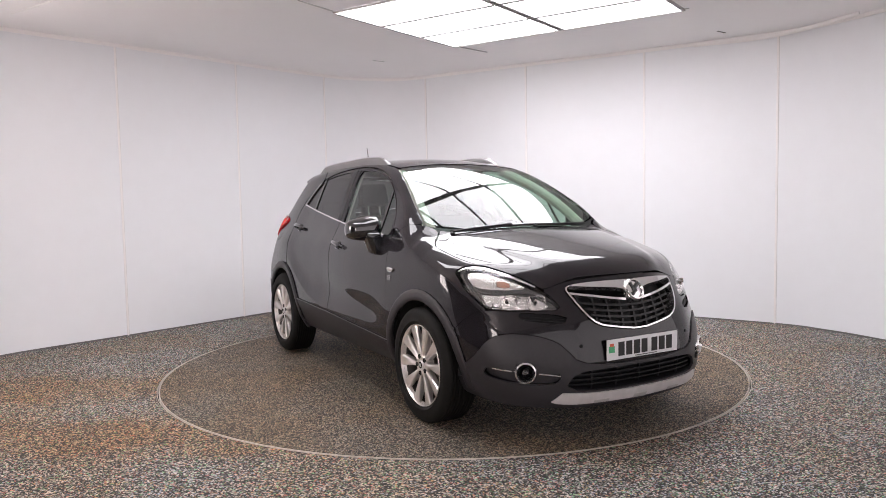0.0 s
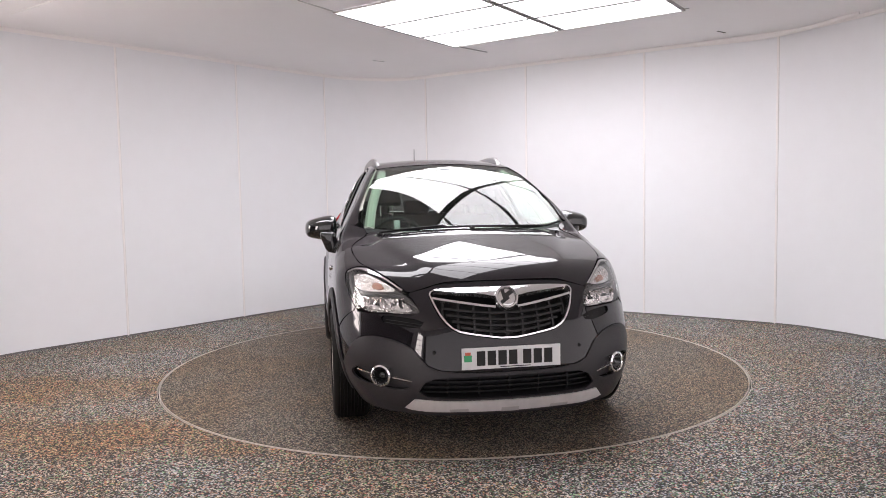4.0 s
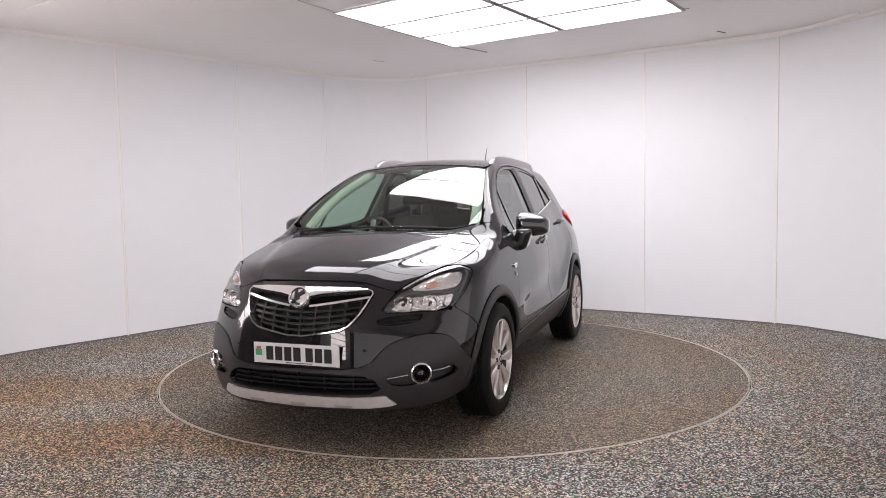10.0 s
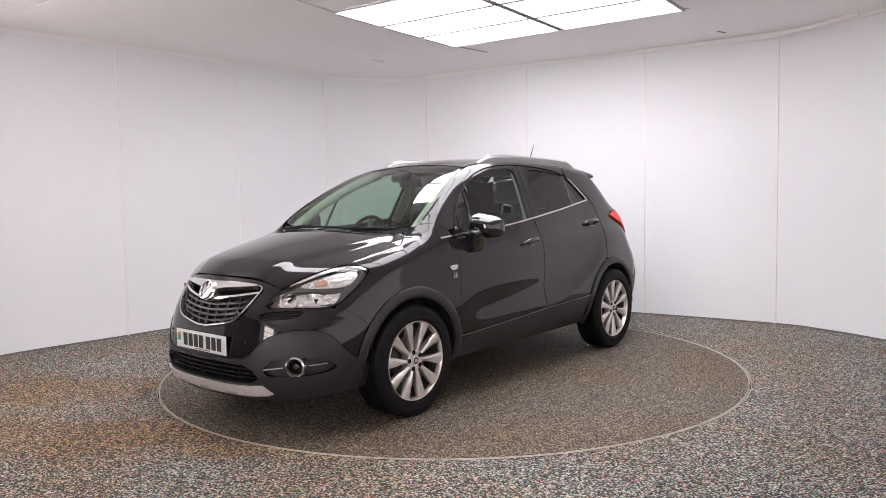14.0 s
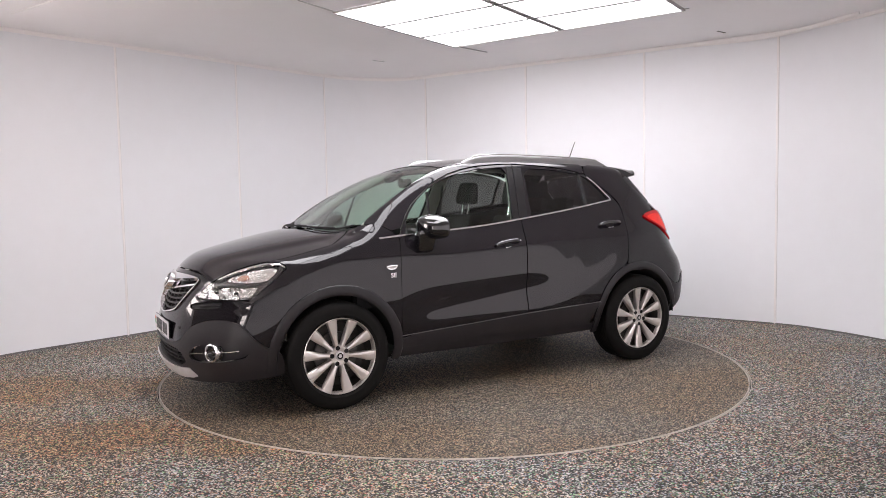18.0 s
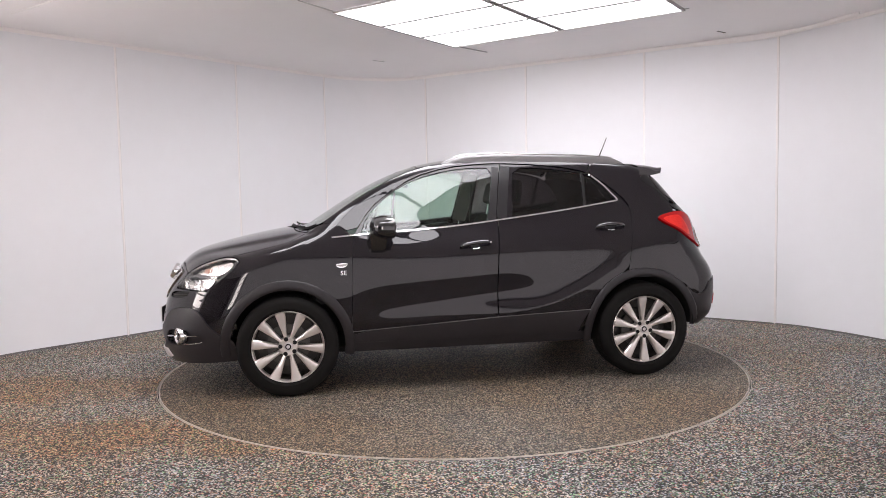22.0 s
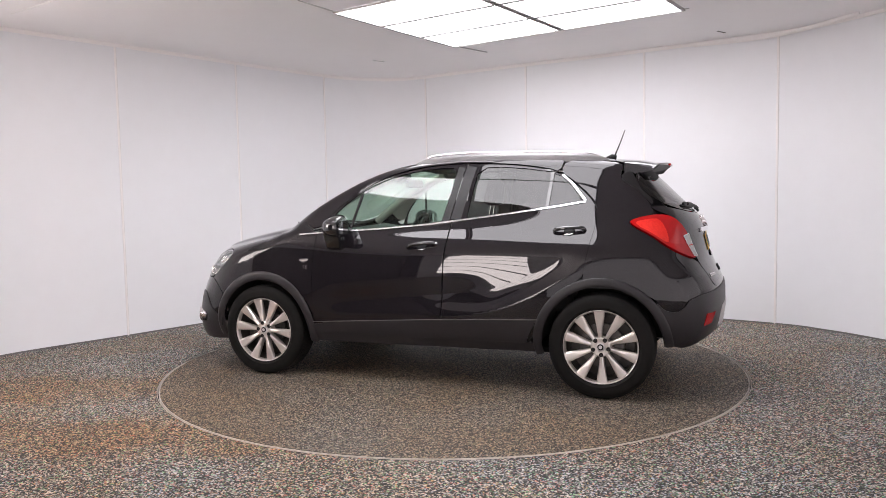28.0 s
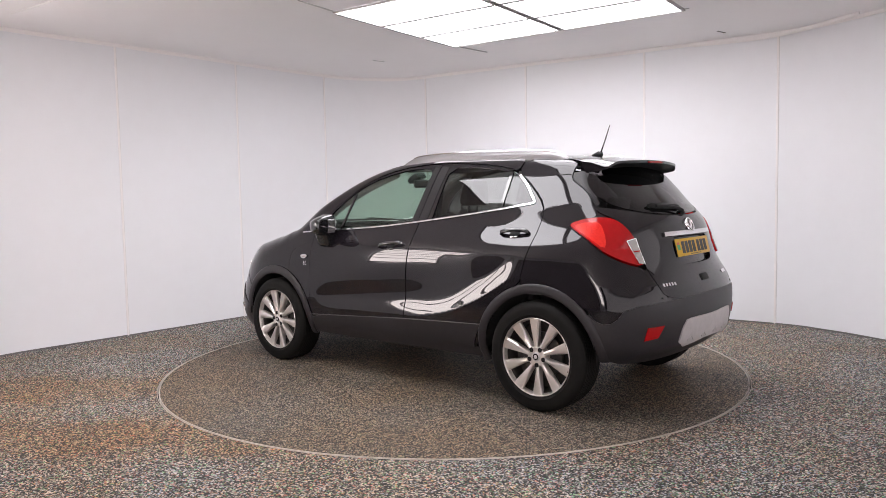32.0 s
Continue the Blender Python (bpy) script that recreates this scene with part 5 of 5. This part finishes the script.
def build_side_details():
    # the highlight along the door cladding's top edge, laid on as a thin grey strip
    for m in (False, True):
        strip("side", [(0.84, 0.427), (0.32, 0.457), (-0.178, 0.486), (-0.56, 0.500), (-0.86, 0.509)], 0.0045, 0.0115, RAIL, "cladding_highlight", car, "highlight on the cladding's top edge, laid on as a grey strip", m, 0.004)
    for m in (False, True):
        fl = flipped if m else (lambda q: q)
        line = smooth2([(0.966, 1.070), (0.737, 1.086), (0.222, 1.116), (-0.222, 1.160), (-0.76, 1.226), (-1.145, 1.283)], 8)
        strip("side", line, 0.010, 0.006, CHROME, "belt_moulding", car, "bright chrome strip under the windows", m)
        strip("side", smooth2([(-1.145, 1.283), (-1.150, 1.296), (-1.110, 1.345), (-1.060, 1.405), (-0.985, 1.470)], 6), 0.012, 0.006, CHROME, "window_moulding", car, "chrome window end trim", m)
        # black window frames between the panes
        strip("side", [(-0.893, 1.242), (-0.905, 1.37), (-0.915, 1.492)], 0.022, 0.002, GLOSSBLACK, "window_divider", car, "", m)
        strip("side", [(0.560, 1.100), (0.540, 1.22), (0.512, 1.372)], 0.018, 0.000, GLOSSBLACK, "window_divider", car, "", m)
        strip("side", [(-0.250, 1.172), (-0.292, 1.40), (-0.322, 1.548)], 0.072, 0.003, SATINBLACK, "door_pillar", car, "satin black door pillar", m)
        strip("side", [(-0.178, 1.160), (-0.222, 1.40), (-0.248, 1.545)], 0.050, 0.003, SATINBLACK, "door_pillar", car, "satin black door pillar", m)
        for x, z, tilt in ((-0.030, 0.992, 7), (-1.062, 1.093, 4)):
            c = spot("side", x, z, 0.0)
            h = new("door_handle")
            h.parent = car
            grip = tube(spline([(-0.105, 0.002, -0.004), (-0.085, 0.030, 0.002), (0.0, 0.040, 0.004), (0.080, 0.032, 0.002), (0.105, 0.006, -0.002)], 4), [0.010] + [0.013] * 15 + [0.010], 10, 0.7)
            frame_m = c @ pose(0, 0, 0, 0, tilt, 0)
            part("grip", fl(put(grip, frame_m)), GLOSSBLACK, h, "black door handle grip")
            # finger recess: a black disc on the skin gives its shade
            cup = lathe([(0.0, 0.0035), (0.02, 0.0035), (0.034, 0.004), (0.038, 0.002)], 28)
            bmesh.ops.scale(cup, vec=(1.0, 1.0, 0.8), verts=cup.verts)
            part("cup", fl(put(cup, frame_m)), BLACK, h, "black disc for the shade in the finger recess")
            if x > -0.5 and not m:
                part("keyhole", fl(put(lathe([(0.0, 0.022), (0.007, 0.021), (0.008, 0.0)], 14), frame_m @ pose(-0.112, 0, 0.0))), CHROME, h)
            # the bright glint below the recess, modelled as a thin chrome rod
            shine = tube([(-0.026, 0.006, -0.027), (0.0, 0.007, -0.030), (0.026, 0.006, -0.027)], 0.0025, 8)
            part("cup_glint", fl(put(shine, frame_m)), CHROME, h)
        rep = [(0.952, 0.893), (0.856, 0.899), (0.874, 0.872), (0.905, 0.864), (0.930, 0.870)]
        r = panel("side_repeater", sheet("side", rep, lift=0.010, thick=0.01, gap=0, rounds=2, res=0.015), CHROME, car, "bright side indicator badge", m)
        panel("repeater_lens", sheet("side", shrunk(rep, 0.008), lift=0.0125, thick=0.004, gap=0, rounds=1, res=0.012), LENSWHITE, r, "", m)
        letters("SE", 0.030, spot("side", 0.893, 0.829, 0.0035), CHROME, "trim_lettering", car, "small chrome lettering", m)
        # fuel flap outline on the right side only
        if m:
            loop = [(-1.52 + 0.075 * math.cos(a), 1.045 + 0.075 * math.sin(a)) for a in [2 * math.pi * k / 20 for k in range(20)]]
            hole = [(-1.52 + 0.072 * math.cos(a), 1.045 + 0.072 * math.sin(a)) for a in [2 * math.pi * k / 20 for k in range(20)]]
            panel("fuel_flap_gap", sheet("side", loop, [hole], lift=0.0008, thick=0, gap=0, rounds=0, res=0.02), BLACK, car, "", m)
        # roof rail
        rail = new("roof_rail")
        rail.parent = car
        bm = bmesh.new()
        rows = []
        for q in range(41):
            f = q / 40
            x = 0.150 - 1.450 * f
            y = float(np.interp(x, [-1.3, -1.1, -0.6, 0.0, 0.22], [0.462, 0.474, 0.484, 0.484, 0.474]))
            foot = min(f / 0.11, (1 - f) / 0.09, 1.0)
            h = 0.050 * foot ** 0.65 + 0.003
            z = float(surface("top", [x], [y])[0][2]) - 0.010
            rows.append([bm.verts.new((x, y + dy, z + dz)) for dy, dz in ((-0.019, -0.004), (-0.018, h * 0.6), (-0.012, h * 0.92), (0.0, h + 0.001), (0.011, h * 0.90), (0.018, h * 0.5), (0.022, -0.012))])
        for p, r in zip(rows, rows[1:]):
            for n in range(6):
                bm.faces.new((p[n], p[n + 1], r[n + 1], r[n]))
        bm.faces.new(rows[0])
        bm.faces.new(rows[-1][::-1])
        part("rail_bar", fl(bm), RAIL, rail, "satin grey roof rail", angle=60)
        top = []
        for q in range(3, 38):
            f = q / 40
            x = 0.150 - 1.450 * f
            y = float(np.interp(x, [-1.3, -1.1, -0.6, 0.0, 0.22], [0.462, 0.474, 0.484, 0.484, 0.474]))
            foot = min(f / 0.11, (1 - f) / 0.09, 1.0)
            top.append((x, y + 0.004, float(surface("top", [x], [y])[0][2]) - 0.010 + 0.050 * foot ** 0.65 + 0.004))
        part("rail_edge", fl(tube(top, 0.005, 8)), CHROME, rail, "bright upper edge")


def build_rear_details():
    tail = [(65.0, 1.153), (59.7, 1.18), (54.3, 1.193), (48.0, 1.188), (42.9, 1.127), (38.9, 1.026), (37.2, 0.897), (44.7, 0.924), (52.3, 0.985), (57.8, 1.065), (63.1, 1.119)]
    for m in (False, True):
        fl = flipped if m else (lambda q: q)
        lamp = panel("tail_lamp", sheet("rear", tail, lift=0.012, thick=0.03, rounds=2, res=0.02), RED, car, "red tail lamp with a pale reversing lens", m)
        panel("indicator_lens", sheet("rear", [(62.5, 1.146), (57.0, 1.165), (52.5, 1.165), (51.0, 1.06), (52.0, 1.000), (57.5, 1.075), (61.5, 1.118)], lift=0.0145, thick=0.003, rounds=1, res=0.02), REDBRIGHT, lamp, "bright ribbed red lens", m)
        for k in range(5):
            u = 53.2 + 1.7 * k
            strip("rear", [(u, 1.045 + 0.018 * k), (u - 0.6, 1.10 + 0.008 * k), (u - 0.4, 1.150)], 0.0035, 0.016, REDBRIGHT, "lens_rib", lamp, "", m, 0.003)
        panel("reversing_lens", sheet("rear", [(44.2, 1.052), (40.4, 1.065), (38.6, 0.98), (37.9, 0.912), (40.2, 0.918)], lift=0.015, thick=0.004, rounds=0, res=0.02), LENSWHITE, lamp, "pale reversing lens", m)
        for a, b in (((44.2, 1.052), (40.4, 1.065)), ((44.2, 1.052), (40.2, 0.918)), ((40.4, 1.065), (37.9, 0.912))):
            strip("rear", [a, ((a[0] + b[0]) / 2, (a[1] + b[1]) / 2), b], 0.004, 0.0185, CHROME, "lens_frame", lamp, "bright frame of the lens", m, 0.003)
        strip("rear", [(42.6, 0.985), (40.5, 0.988), (38.8, 0.990)], 0.006, 0.017, RED, "lens_bar", lamp, "", m, 0.003)
        panel("rear_reflector", sheet("rear", [(41.0, 0.482), (39.8, 0.562), (33.0, 0.564), (35.6, 0.492)], lift=0.012, thick=0.012, rounds=0, res=0.02), RED, car, "red bumper reflector lamp", m)
    top, under = bmesh.new(), bmesh.new()
    upper, lower = [], []
    for k in range(45):
        y = -0.500 + 1.0 * k / 44
        a = abs(y)
        end = max(0.0, (a - 0.42) / 0.08) ** 2
        root = -1.389
        zr = float(ROOF(root) - CROWN(root) * a * a) - 0.008 * end
        xt = -1.662 + 0.24 * a * a + 0.02 * end
        zt = float(ROOF(xt)) - 0.004 - 0.10 * a * a - 0.030 * end
        upper.append([top.verts.new(q) for q in ((root, y, zr - 0.070), (root, y, zr + 0.001), (root * 0.6 + xt * 0.4, y, zr * 0.6 + zt * 0.4 + 0.004), (xt + 0.03, y, zt + 0.001), (xt, y, zt + 0.003), (xt + 0.002, y, zt - 0.012))])
        lower.append([under.verts.new(q) for q in ((xt + 0.003, y * 0.998, zt - 0.0125), (xt + 0.05, y * 0.998, zt - 0.022), (xt + 0.12, y * 0.998, zt - 0.034), (root - 0.002, y * 0.998, zr - 0.072))])
    for rows, bm in ((upper, top), (lower, under)):
        for a, b in zip(rows, rows[1:]):
            for j in range(len(a) - 1):
                bm.faces.new((a[j], a[j + 1], b[j + 1], b[j]))
    for q in (0, -1):
        c = upper[q]
        v = [top.verts.new(w.co * 1.0) for w in c] + [top.verts.new(lower[q][n].co) for n in (1, 2)]
        top.faces.new(v if q else v[::-1])
    sp = part("roof_spoiler", top, PAINT, car, "black roof-end spoiler", angle=40)
    part("spoiler_underside", under, BLACK, sp, "matt black underside")
    part("brake_light", box((0.012, 0.20, 0.015), (-1.662, 0, float(ROOF(-1.662)) - 0.013), 0.003, 2), RED, sp, "red high-level brake light")
    # aerial
    base = spot("top", -1.245, 0.0, 0.0)
    z = base.translation.z
    aerial = new("aerial")
    aerial.parent = car
    part("aerial_foot", tube([(-1.20, 0, z + 0.004), (-1.245, 0, z + 0.014), (-1.275, 0, z + 0.012)], [0.012, 0.022, 0.014], 12, 0.8), BLACK, aerial)
    part("aerial_rod", tube([(-1.258, 0, z + 0.012), (-1.30, 0.005, z + 0.11), (-1.338, 0.012, 1.803)], [0.006, 0.004, 0.0025], 8), BLACK, aerial, "thin black roof aerial")
    # rear wiper
    wiper = new("rear_wiper")
    wiper.parent = car
    piv = spot("rear", 0, 1.205, 0.012).translation
    pts = [spot("rear", u, v, 0.022).translation for u, v in ((0, 1.205), (5, 1.222), (14, 1.236), (22, 1.240))]
    part("wiper_arm", tube(spline(pts, 4), 0.011, 8, 0.7), BLACK, wiper)
    pts = [spot("rear", u, v, 0.010).translation for u, v in ((-2, 1.232), (8, 1.240), (18, 1.245), (27, 1.250))]
    part("wiper_blade", tube(spline(pts, 4), [0.008] + [0.017] * 11 + [0.010], 10, 0.8), BLACK, wiper, "broad black rear wiper blade")
    part("wiper_cap", put(lathe([(0.0, 0.02), (0.018, 0.016), (0.024, 0.0)], 20), spot("rear", 0, 1.205, 0.004)), BLACK, wiper)
    # chrome bar, badge, handle, lettering bars
    strip("rear", smooth2([(-24.5, 1.078), (-12, 1.080), (0, 1.080), (12, 1.080), (24.5, 1.078)], 4), 0.026, 0.014, CHROME, "tailgate_bar", car, "chrome tailgate bar")
    c = spot("rear", 0, 1.128, 0.006)
    part("rear_badge_disc", put(lathe([(0.0, 0.010), (0.03, 0.008), (0.038, 0.003), (0.039, -0.01)], 36), c), GLOSSBLACK, car, "round dark badge")
    part("rear_badge_ring", put(lathe([(0.035, 0.008), (0.039, 0.012), (0.045, 0.010), (0.048, 0.003), (0.048, -0.01)], 36), c), CHROME, car, "chrome badge ring")
    for a, w, x, z in ((35, 0.018, -0.006, 0.012), (35, 0.015, 0.008, -0.012)):
        part("rear_badge_bar", put(box((0.040, 0.005, w), (x, 0.010, z), 0.002, 2, pose(0, 0, 0, 0, a, 0)), c), CHROME, car)
    c = spot("rear", 0, 0.800, 0.0)
    part("tailgate_latch", put(box((0.10, 0.012, 0.045), (0, 0.002, 0), 0.004, 2), c), BLACK, car, "black tailgate release recess")
    for k in range(5):
        c = spot("rear", 31.3 - 1.6 * k, 0.790, 0.003)
        part("lettering_bar", put(box((0.017, 0.004, 0.022), (0, 0, 0), 0.001, 1), c), CHROME, car)
    c = spot("rear", -26, 0.800, 0.003)
    part("lettering_bar", put(box((0.10, 0.004, 0.022), (0, 0, 0), 0.001, 1), c), CHROME, car)
    for u in (-17, -6, 6, 17):
        strip("rear", [(u - 2.2, 0.445), (u, 0.470), (u + 2.2, 0.445)], 0.014, 0.017, SATIN, "skid_rib", car, "", False)
    part("exhaust_pipe", tube([(-1.50, 0.30, 0.34), (-1.74, 0.30, 0.33), (-1.80, 0.30, 0.325)], 0.024, 16), STEEL, car, "grey exhaust pipe end")


def build_wipers():
    for line in (((1.205, 0.02), (1.195, 0.30), (1.130, 0.50), (1.062, 0.655)), ((1.130, -0.56), (1.175, -0.40), (1.200, -0.15), (1.195, 0.06))):
        w = new("windscreen_wiper")
        w.parent = car
        pts = spline([spot("top", x, y, 0.010).translation for x, y in line], 5)
        part("wiper_blade", tube(pts, 0.0065, 8, 0.8), BLACK, w, "black wiper blade")
        arm = spline([spot("top", x + 0.035 - 0.01 * k, y, 0.016 + 0.004 * k).translation for k, (x, y) in enumerate(line[:3])], 5)
        part("wiper_arm", tube(arm, 0.007, 8, 0.8), BLACK, w)
        part("wiper_pivot", put(lathe([(0.0, 0.014), (0.014, 0.011), (0.018, 0.0)], 16), spot("top", line[0][0] + 0.035, line[0][1], 0.002)), BLACK, w)


def seat(x, y, z):
    """A front seat with its headrest."""
    s = new("front_seat")
    s.parent = car
    part("cushion", box((0.50, 0.50, 0.16), (x + 0.05, y, z), 0.05, 3), SEAT, s)
    back = pose(x - 0.22, y, z + 0.32, 0, -16, 0)
    part("backrest", put(box((0.13, 0.48, 0.62), (0, 0, 0), 0.05, 3, taper=(0.8, 0.82)), back), SEAT, s)
    for q in (-1, 1):
        part("bolster", put(box((0.09, 0.08, 0.46), (0.07, q * 0.20, -0.04), 0.03, 2), back), SEAT, s)
    hr = pose(x - 0.335, y, z + 0.80, 0, -10, 0)
    part("headrest", put(box((0.10, 0.27, 0.19), (0, 0, 0), 0.045, 3, taper=(0.8, 0.86)), hr), SEAT, s, "charcoal headrest")
    for q in (-0.05, 0.05):
        part("headrest_post", put(tube([(0, q, -0.22), (0, q, -0.05)], 0.008, 8), hr), CHROME, s, "bright headrest post")


def build_interior():
    for y in (0.36, -0.36):
        seat(-0.10, y, 0.56)
    bench = new("rear_seat")
    bench.parent = car
    part("cushion", box((0.48, 1.24, 0.16), (-0.80, 0, 0.60), 0.05, 3), SEAT, bench)
    part("backrest", put(box((0.14, 1.22, 0.58), (0, 0, 0), 0.05, 3, taper=(0.8, 0.92)), pose(-1.09, 0, 0.90, 0, -20, 0)), SEAT, bench)
    for y in (-0.38, 0, 0.38):
        part("headrest", put(box((0.09, 0.24, 0.14), (0, 0, 0), 0.04, 3), pose(-1.20, y, 1.24, 0, -15, 0)), SEAT, bench)
    part("parcel_shelf", box((0.52, 1.16, 0.02), (-1.50, 0, 1.10), 0.006), DASH, car)
    # dashboard: a rounded bank under the windscreen
    bm = bmesh.new()
    prof = [(1.16, 1.06), (1.02, 1.085), (0.82, 1.075), (0.70, 1.055), (0.63, 1.01), (0.62, 0.90), (0.66, 0.78), (0.72, 0.60), (1.16, 0.60)]
    rows = []
    for k in range(17):
        y = -0.70 + 1.40 * k / 16
        hood = 0.035 * math.exp(-((y + 0.37) / 0.16) ** 4)
        rows.append([bm.verts.new((x - (0.10 * y * y if x > 1.0 else 0), y, z + (hood if 0.6 < x < 0.9 and z > 0.98 else 0))) for x, z in prof])
    for a, b in zip(rows, rows[1:]):
        for j in range(len(prof)):
            bm.faces.new((a[j], a[(j + 1) % len(prof)], b[(j + 1) % len(prof)], b[j]))
    bm.faces.new(rows[0])
    bm.faces.new(rows[-1][::-1])
    part("dashboard", bm, DASH, car, "dark grey dashboard", angle=50)
    wheel = new("steering_wheel")
    wheel.parent = car
    tilt = pose(0.50, -0.37, 1.02, 0, 64, 0)
    loop = [(0.185 * math.cos(2 * math.pi * k / 40), 0.185 * math.sin(2 * math.pi * k / 40), 0) for k in range(40)]
    part("wheel_rim", put(tube(loop, 0.015, 10, 1.0, True), tilt), BLACK, wheel, "black steering wheel rim")
    part("wheel_boss", put(box((0.15, 0.17, 0.06), (0, 0, -0.02), 0.03, 3), tilt), BLACK, wheel)
    for a in (90, -90, 180):
        part("wheel_spoke", put(box((0.13, 0.045, 0.018), (0.115, 0, -0.008), 0.006, 2), tilt @ pose(0, 0, 0, 0, 0, a)), RAIL if a == 180 else BLACK, wheel)
    part("column", put(box((0.09, 0.11, 0.30), (0, 0, -0.18), 0.03, 2), tilt), DASH, wheel)
    # rear-view mirror and its mount
    mir = new("interior_mirror")
    mir.parent = car
    part("mirror_body", box((0.035, 0.24, 0.065), (0.36, 0, 1.445), 0.014, 3, pose(0, 0, 0, 0, 12, -8)), BLACK, mir, "black interior mirror")
    part("mirror_stem", tube([(0.38, 0, 1.46), (0.43, 0, 1.505), (0.455, 0, 1.515)], 0.014, 8), BLACK, mir)
    part("sensor_cover", box((0.12, 0.12, 0.05), (0.46, 0, 1.495), 0.02, 2, pose(0, 0, 0, 0, 28, 0)), BLACK, mir)
    # linings
    roof = [(0.27, 0), (0.28, 0.45), (-0.3, 0.50), (-0.9, 0.50), (-1.38, 0.47), (-1.40, 0)]
    panel("headlining", sheet("top", sym_y(roof), res=0.06, lift=-0.045, thick=0.004), LINING, car, "pale headlining")
    for m in (False, True):
        pil = [(0.98, 0.655), (0.64, 0.590), (0.34, 0.520), (0.20, 0.500), (0.30, 0.450), (0.36, 0.500), (0.64, 0.568), (0.965, 0.640)]
        low = [(0.805, 1.095), (0.69, 1.262), (0.56, 1.36), (0.362, 1.476), (0.11, 1.545), (-0.134, 1.566), (-0.5, 1.556)]
        top = [(-0.5, 0.50), (0.10, 0.49), (0.30, 0.495), (0.62, 0.575), (0.96, 0.655)]
        panel("pillar_trim", sheet("roll", via("side", "roll", low) + via("top", "roll", top), lift=-0.022, thick=0.004, rounds=1), LINING, car, "pale pillar trim", m)
        card = [(0.78, 1.08), (0.20, 1.115), (-0.20, 1.15), (-0.20, 0.40), (0.78, 0.40)]
        panel("door_card", sheet("side", card, lift=-0.060, thick=0.01, rounds=1), DASH, car, "dark door lining", m)
        card = [(-0.22, 1.155), (-0.80, 1.225), (-1.10, 1.26), (-1.12, 0.90), (-0.90, 0.60), (-0.80, 0.40), (-0.22, 0.40)]
        panel("door_card", sheet("side", card, lift=-0.060, thick=0.01, rounds=1), DASH, car, "dark door lining", m)
        trim = [(-0.93, 1.20), (-1.12, 1.285), (-1.06, 1.385), (-0.99, 1.46), (-0.93, 1.50), (-1.10, 1.515), (-1.35, 1.48), (-1.50, 1.40), (-1.66, 1.20), (-1.72, 1.0), (-1.70, 0.72), (-1.0, 0.72)]
        panel("quarter_trim", sheet("side", trim, lift=-0.055, thick=0.006, rounds=1), DASH, car, "dark lining of the rear quarter", m)
        strip("side", [(-0.21, 1.14), (-0.262, 1.40), (-0.29, 1.545)], 0.12, -0.03, LINING, "pillar_trim", car, "", m, 0.01)
        rod = tube(spline([(0.99, 0.615, 1.12), (0.80, 0.580, 1.255), (0.60, 0.530, 1.375), (0.42, 0.480, 1.460), (0.25, 0.455, 1.520)], 4), 0.034, 10)
        part("pillar_lining", flipped(rod) if m else rod, LINING, car, "pale windscreen pillar lining")
        y = -0.625 if m else 0.625
        part("seat_belt", tube([(-0.30, y * 0.90, 1.44), (-0.29, y * 0.97, 1.15), (-0.27, y * 1.02, 0.70)], 0.022, 8, 0.12, up=(0, 1, 0)), BLACK, car, "black seat belt webbing")
    part("bulkhead", box((0.03, 1.42, 0.78), (1.10, 0, 0.64), 0.005), WELL, car)
    part("engine_cover", box((0.80, 1.10, 0.45), (1.55, 0, 0.58), 0.05), WELL, car)
    part("load_floor", box((0.75, 1.10, 0.03), (-1.48, 0, 0.62), 0.005), WELL, car)
    part("tail_inner", box((0.03, 1.10, 0.62), (-1.80, 0, 0.74), 0.005, turn=pose(0, 0, 0, 0, 8, 0)), WELL, car)


build_body()
place_wheels()
build_under()
build_front_lamps()
build_grille()
build_plates()
build_mirrors()
build_side_details()
build_rear_details()
build_wipers()
build_interior()

# ---- the turntable ----
m = 144
turntable = tagged(part("turntable", lathe([(0.0, 0.0), (1.1, 0.0), (2.2115, 0.0), (2.2115, -0.10), (0.0, -0.10)], m, "z"), TABLE, None),
                   "round floor turntable covered in flecked flooring", "turntable")
part("edge_band", lathe([(2.2180, 0.0012), (2.2132, 0.0012), (2.2132, -0.03), (2.2180, -0.03)], m, "z"), METAL_RING, turntable, "thin steel band")


def heading(t):
    return -59.3 - 5.0597 * t + 0.00158 * t * t


def motions():
    """The turntable and the car on it turn together, slowly and evenly."""
    turn, ride = [], []
    for k in range(17):
        t = 2.0 * k
        turn.append((t, pose(0, 0, 0, 0, 0, heading(t))))
        ride.append((t, pose(0, 0, 0, 0, 0, heading(t)) @ pose(-0.015, -0.1047, 0.0)))
    walk(turntable, turn)
    walk(car, ride)


motions()
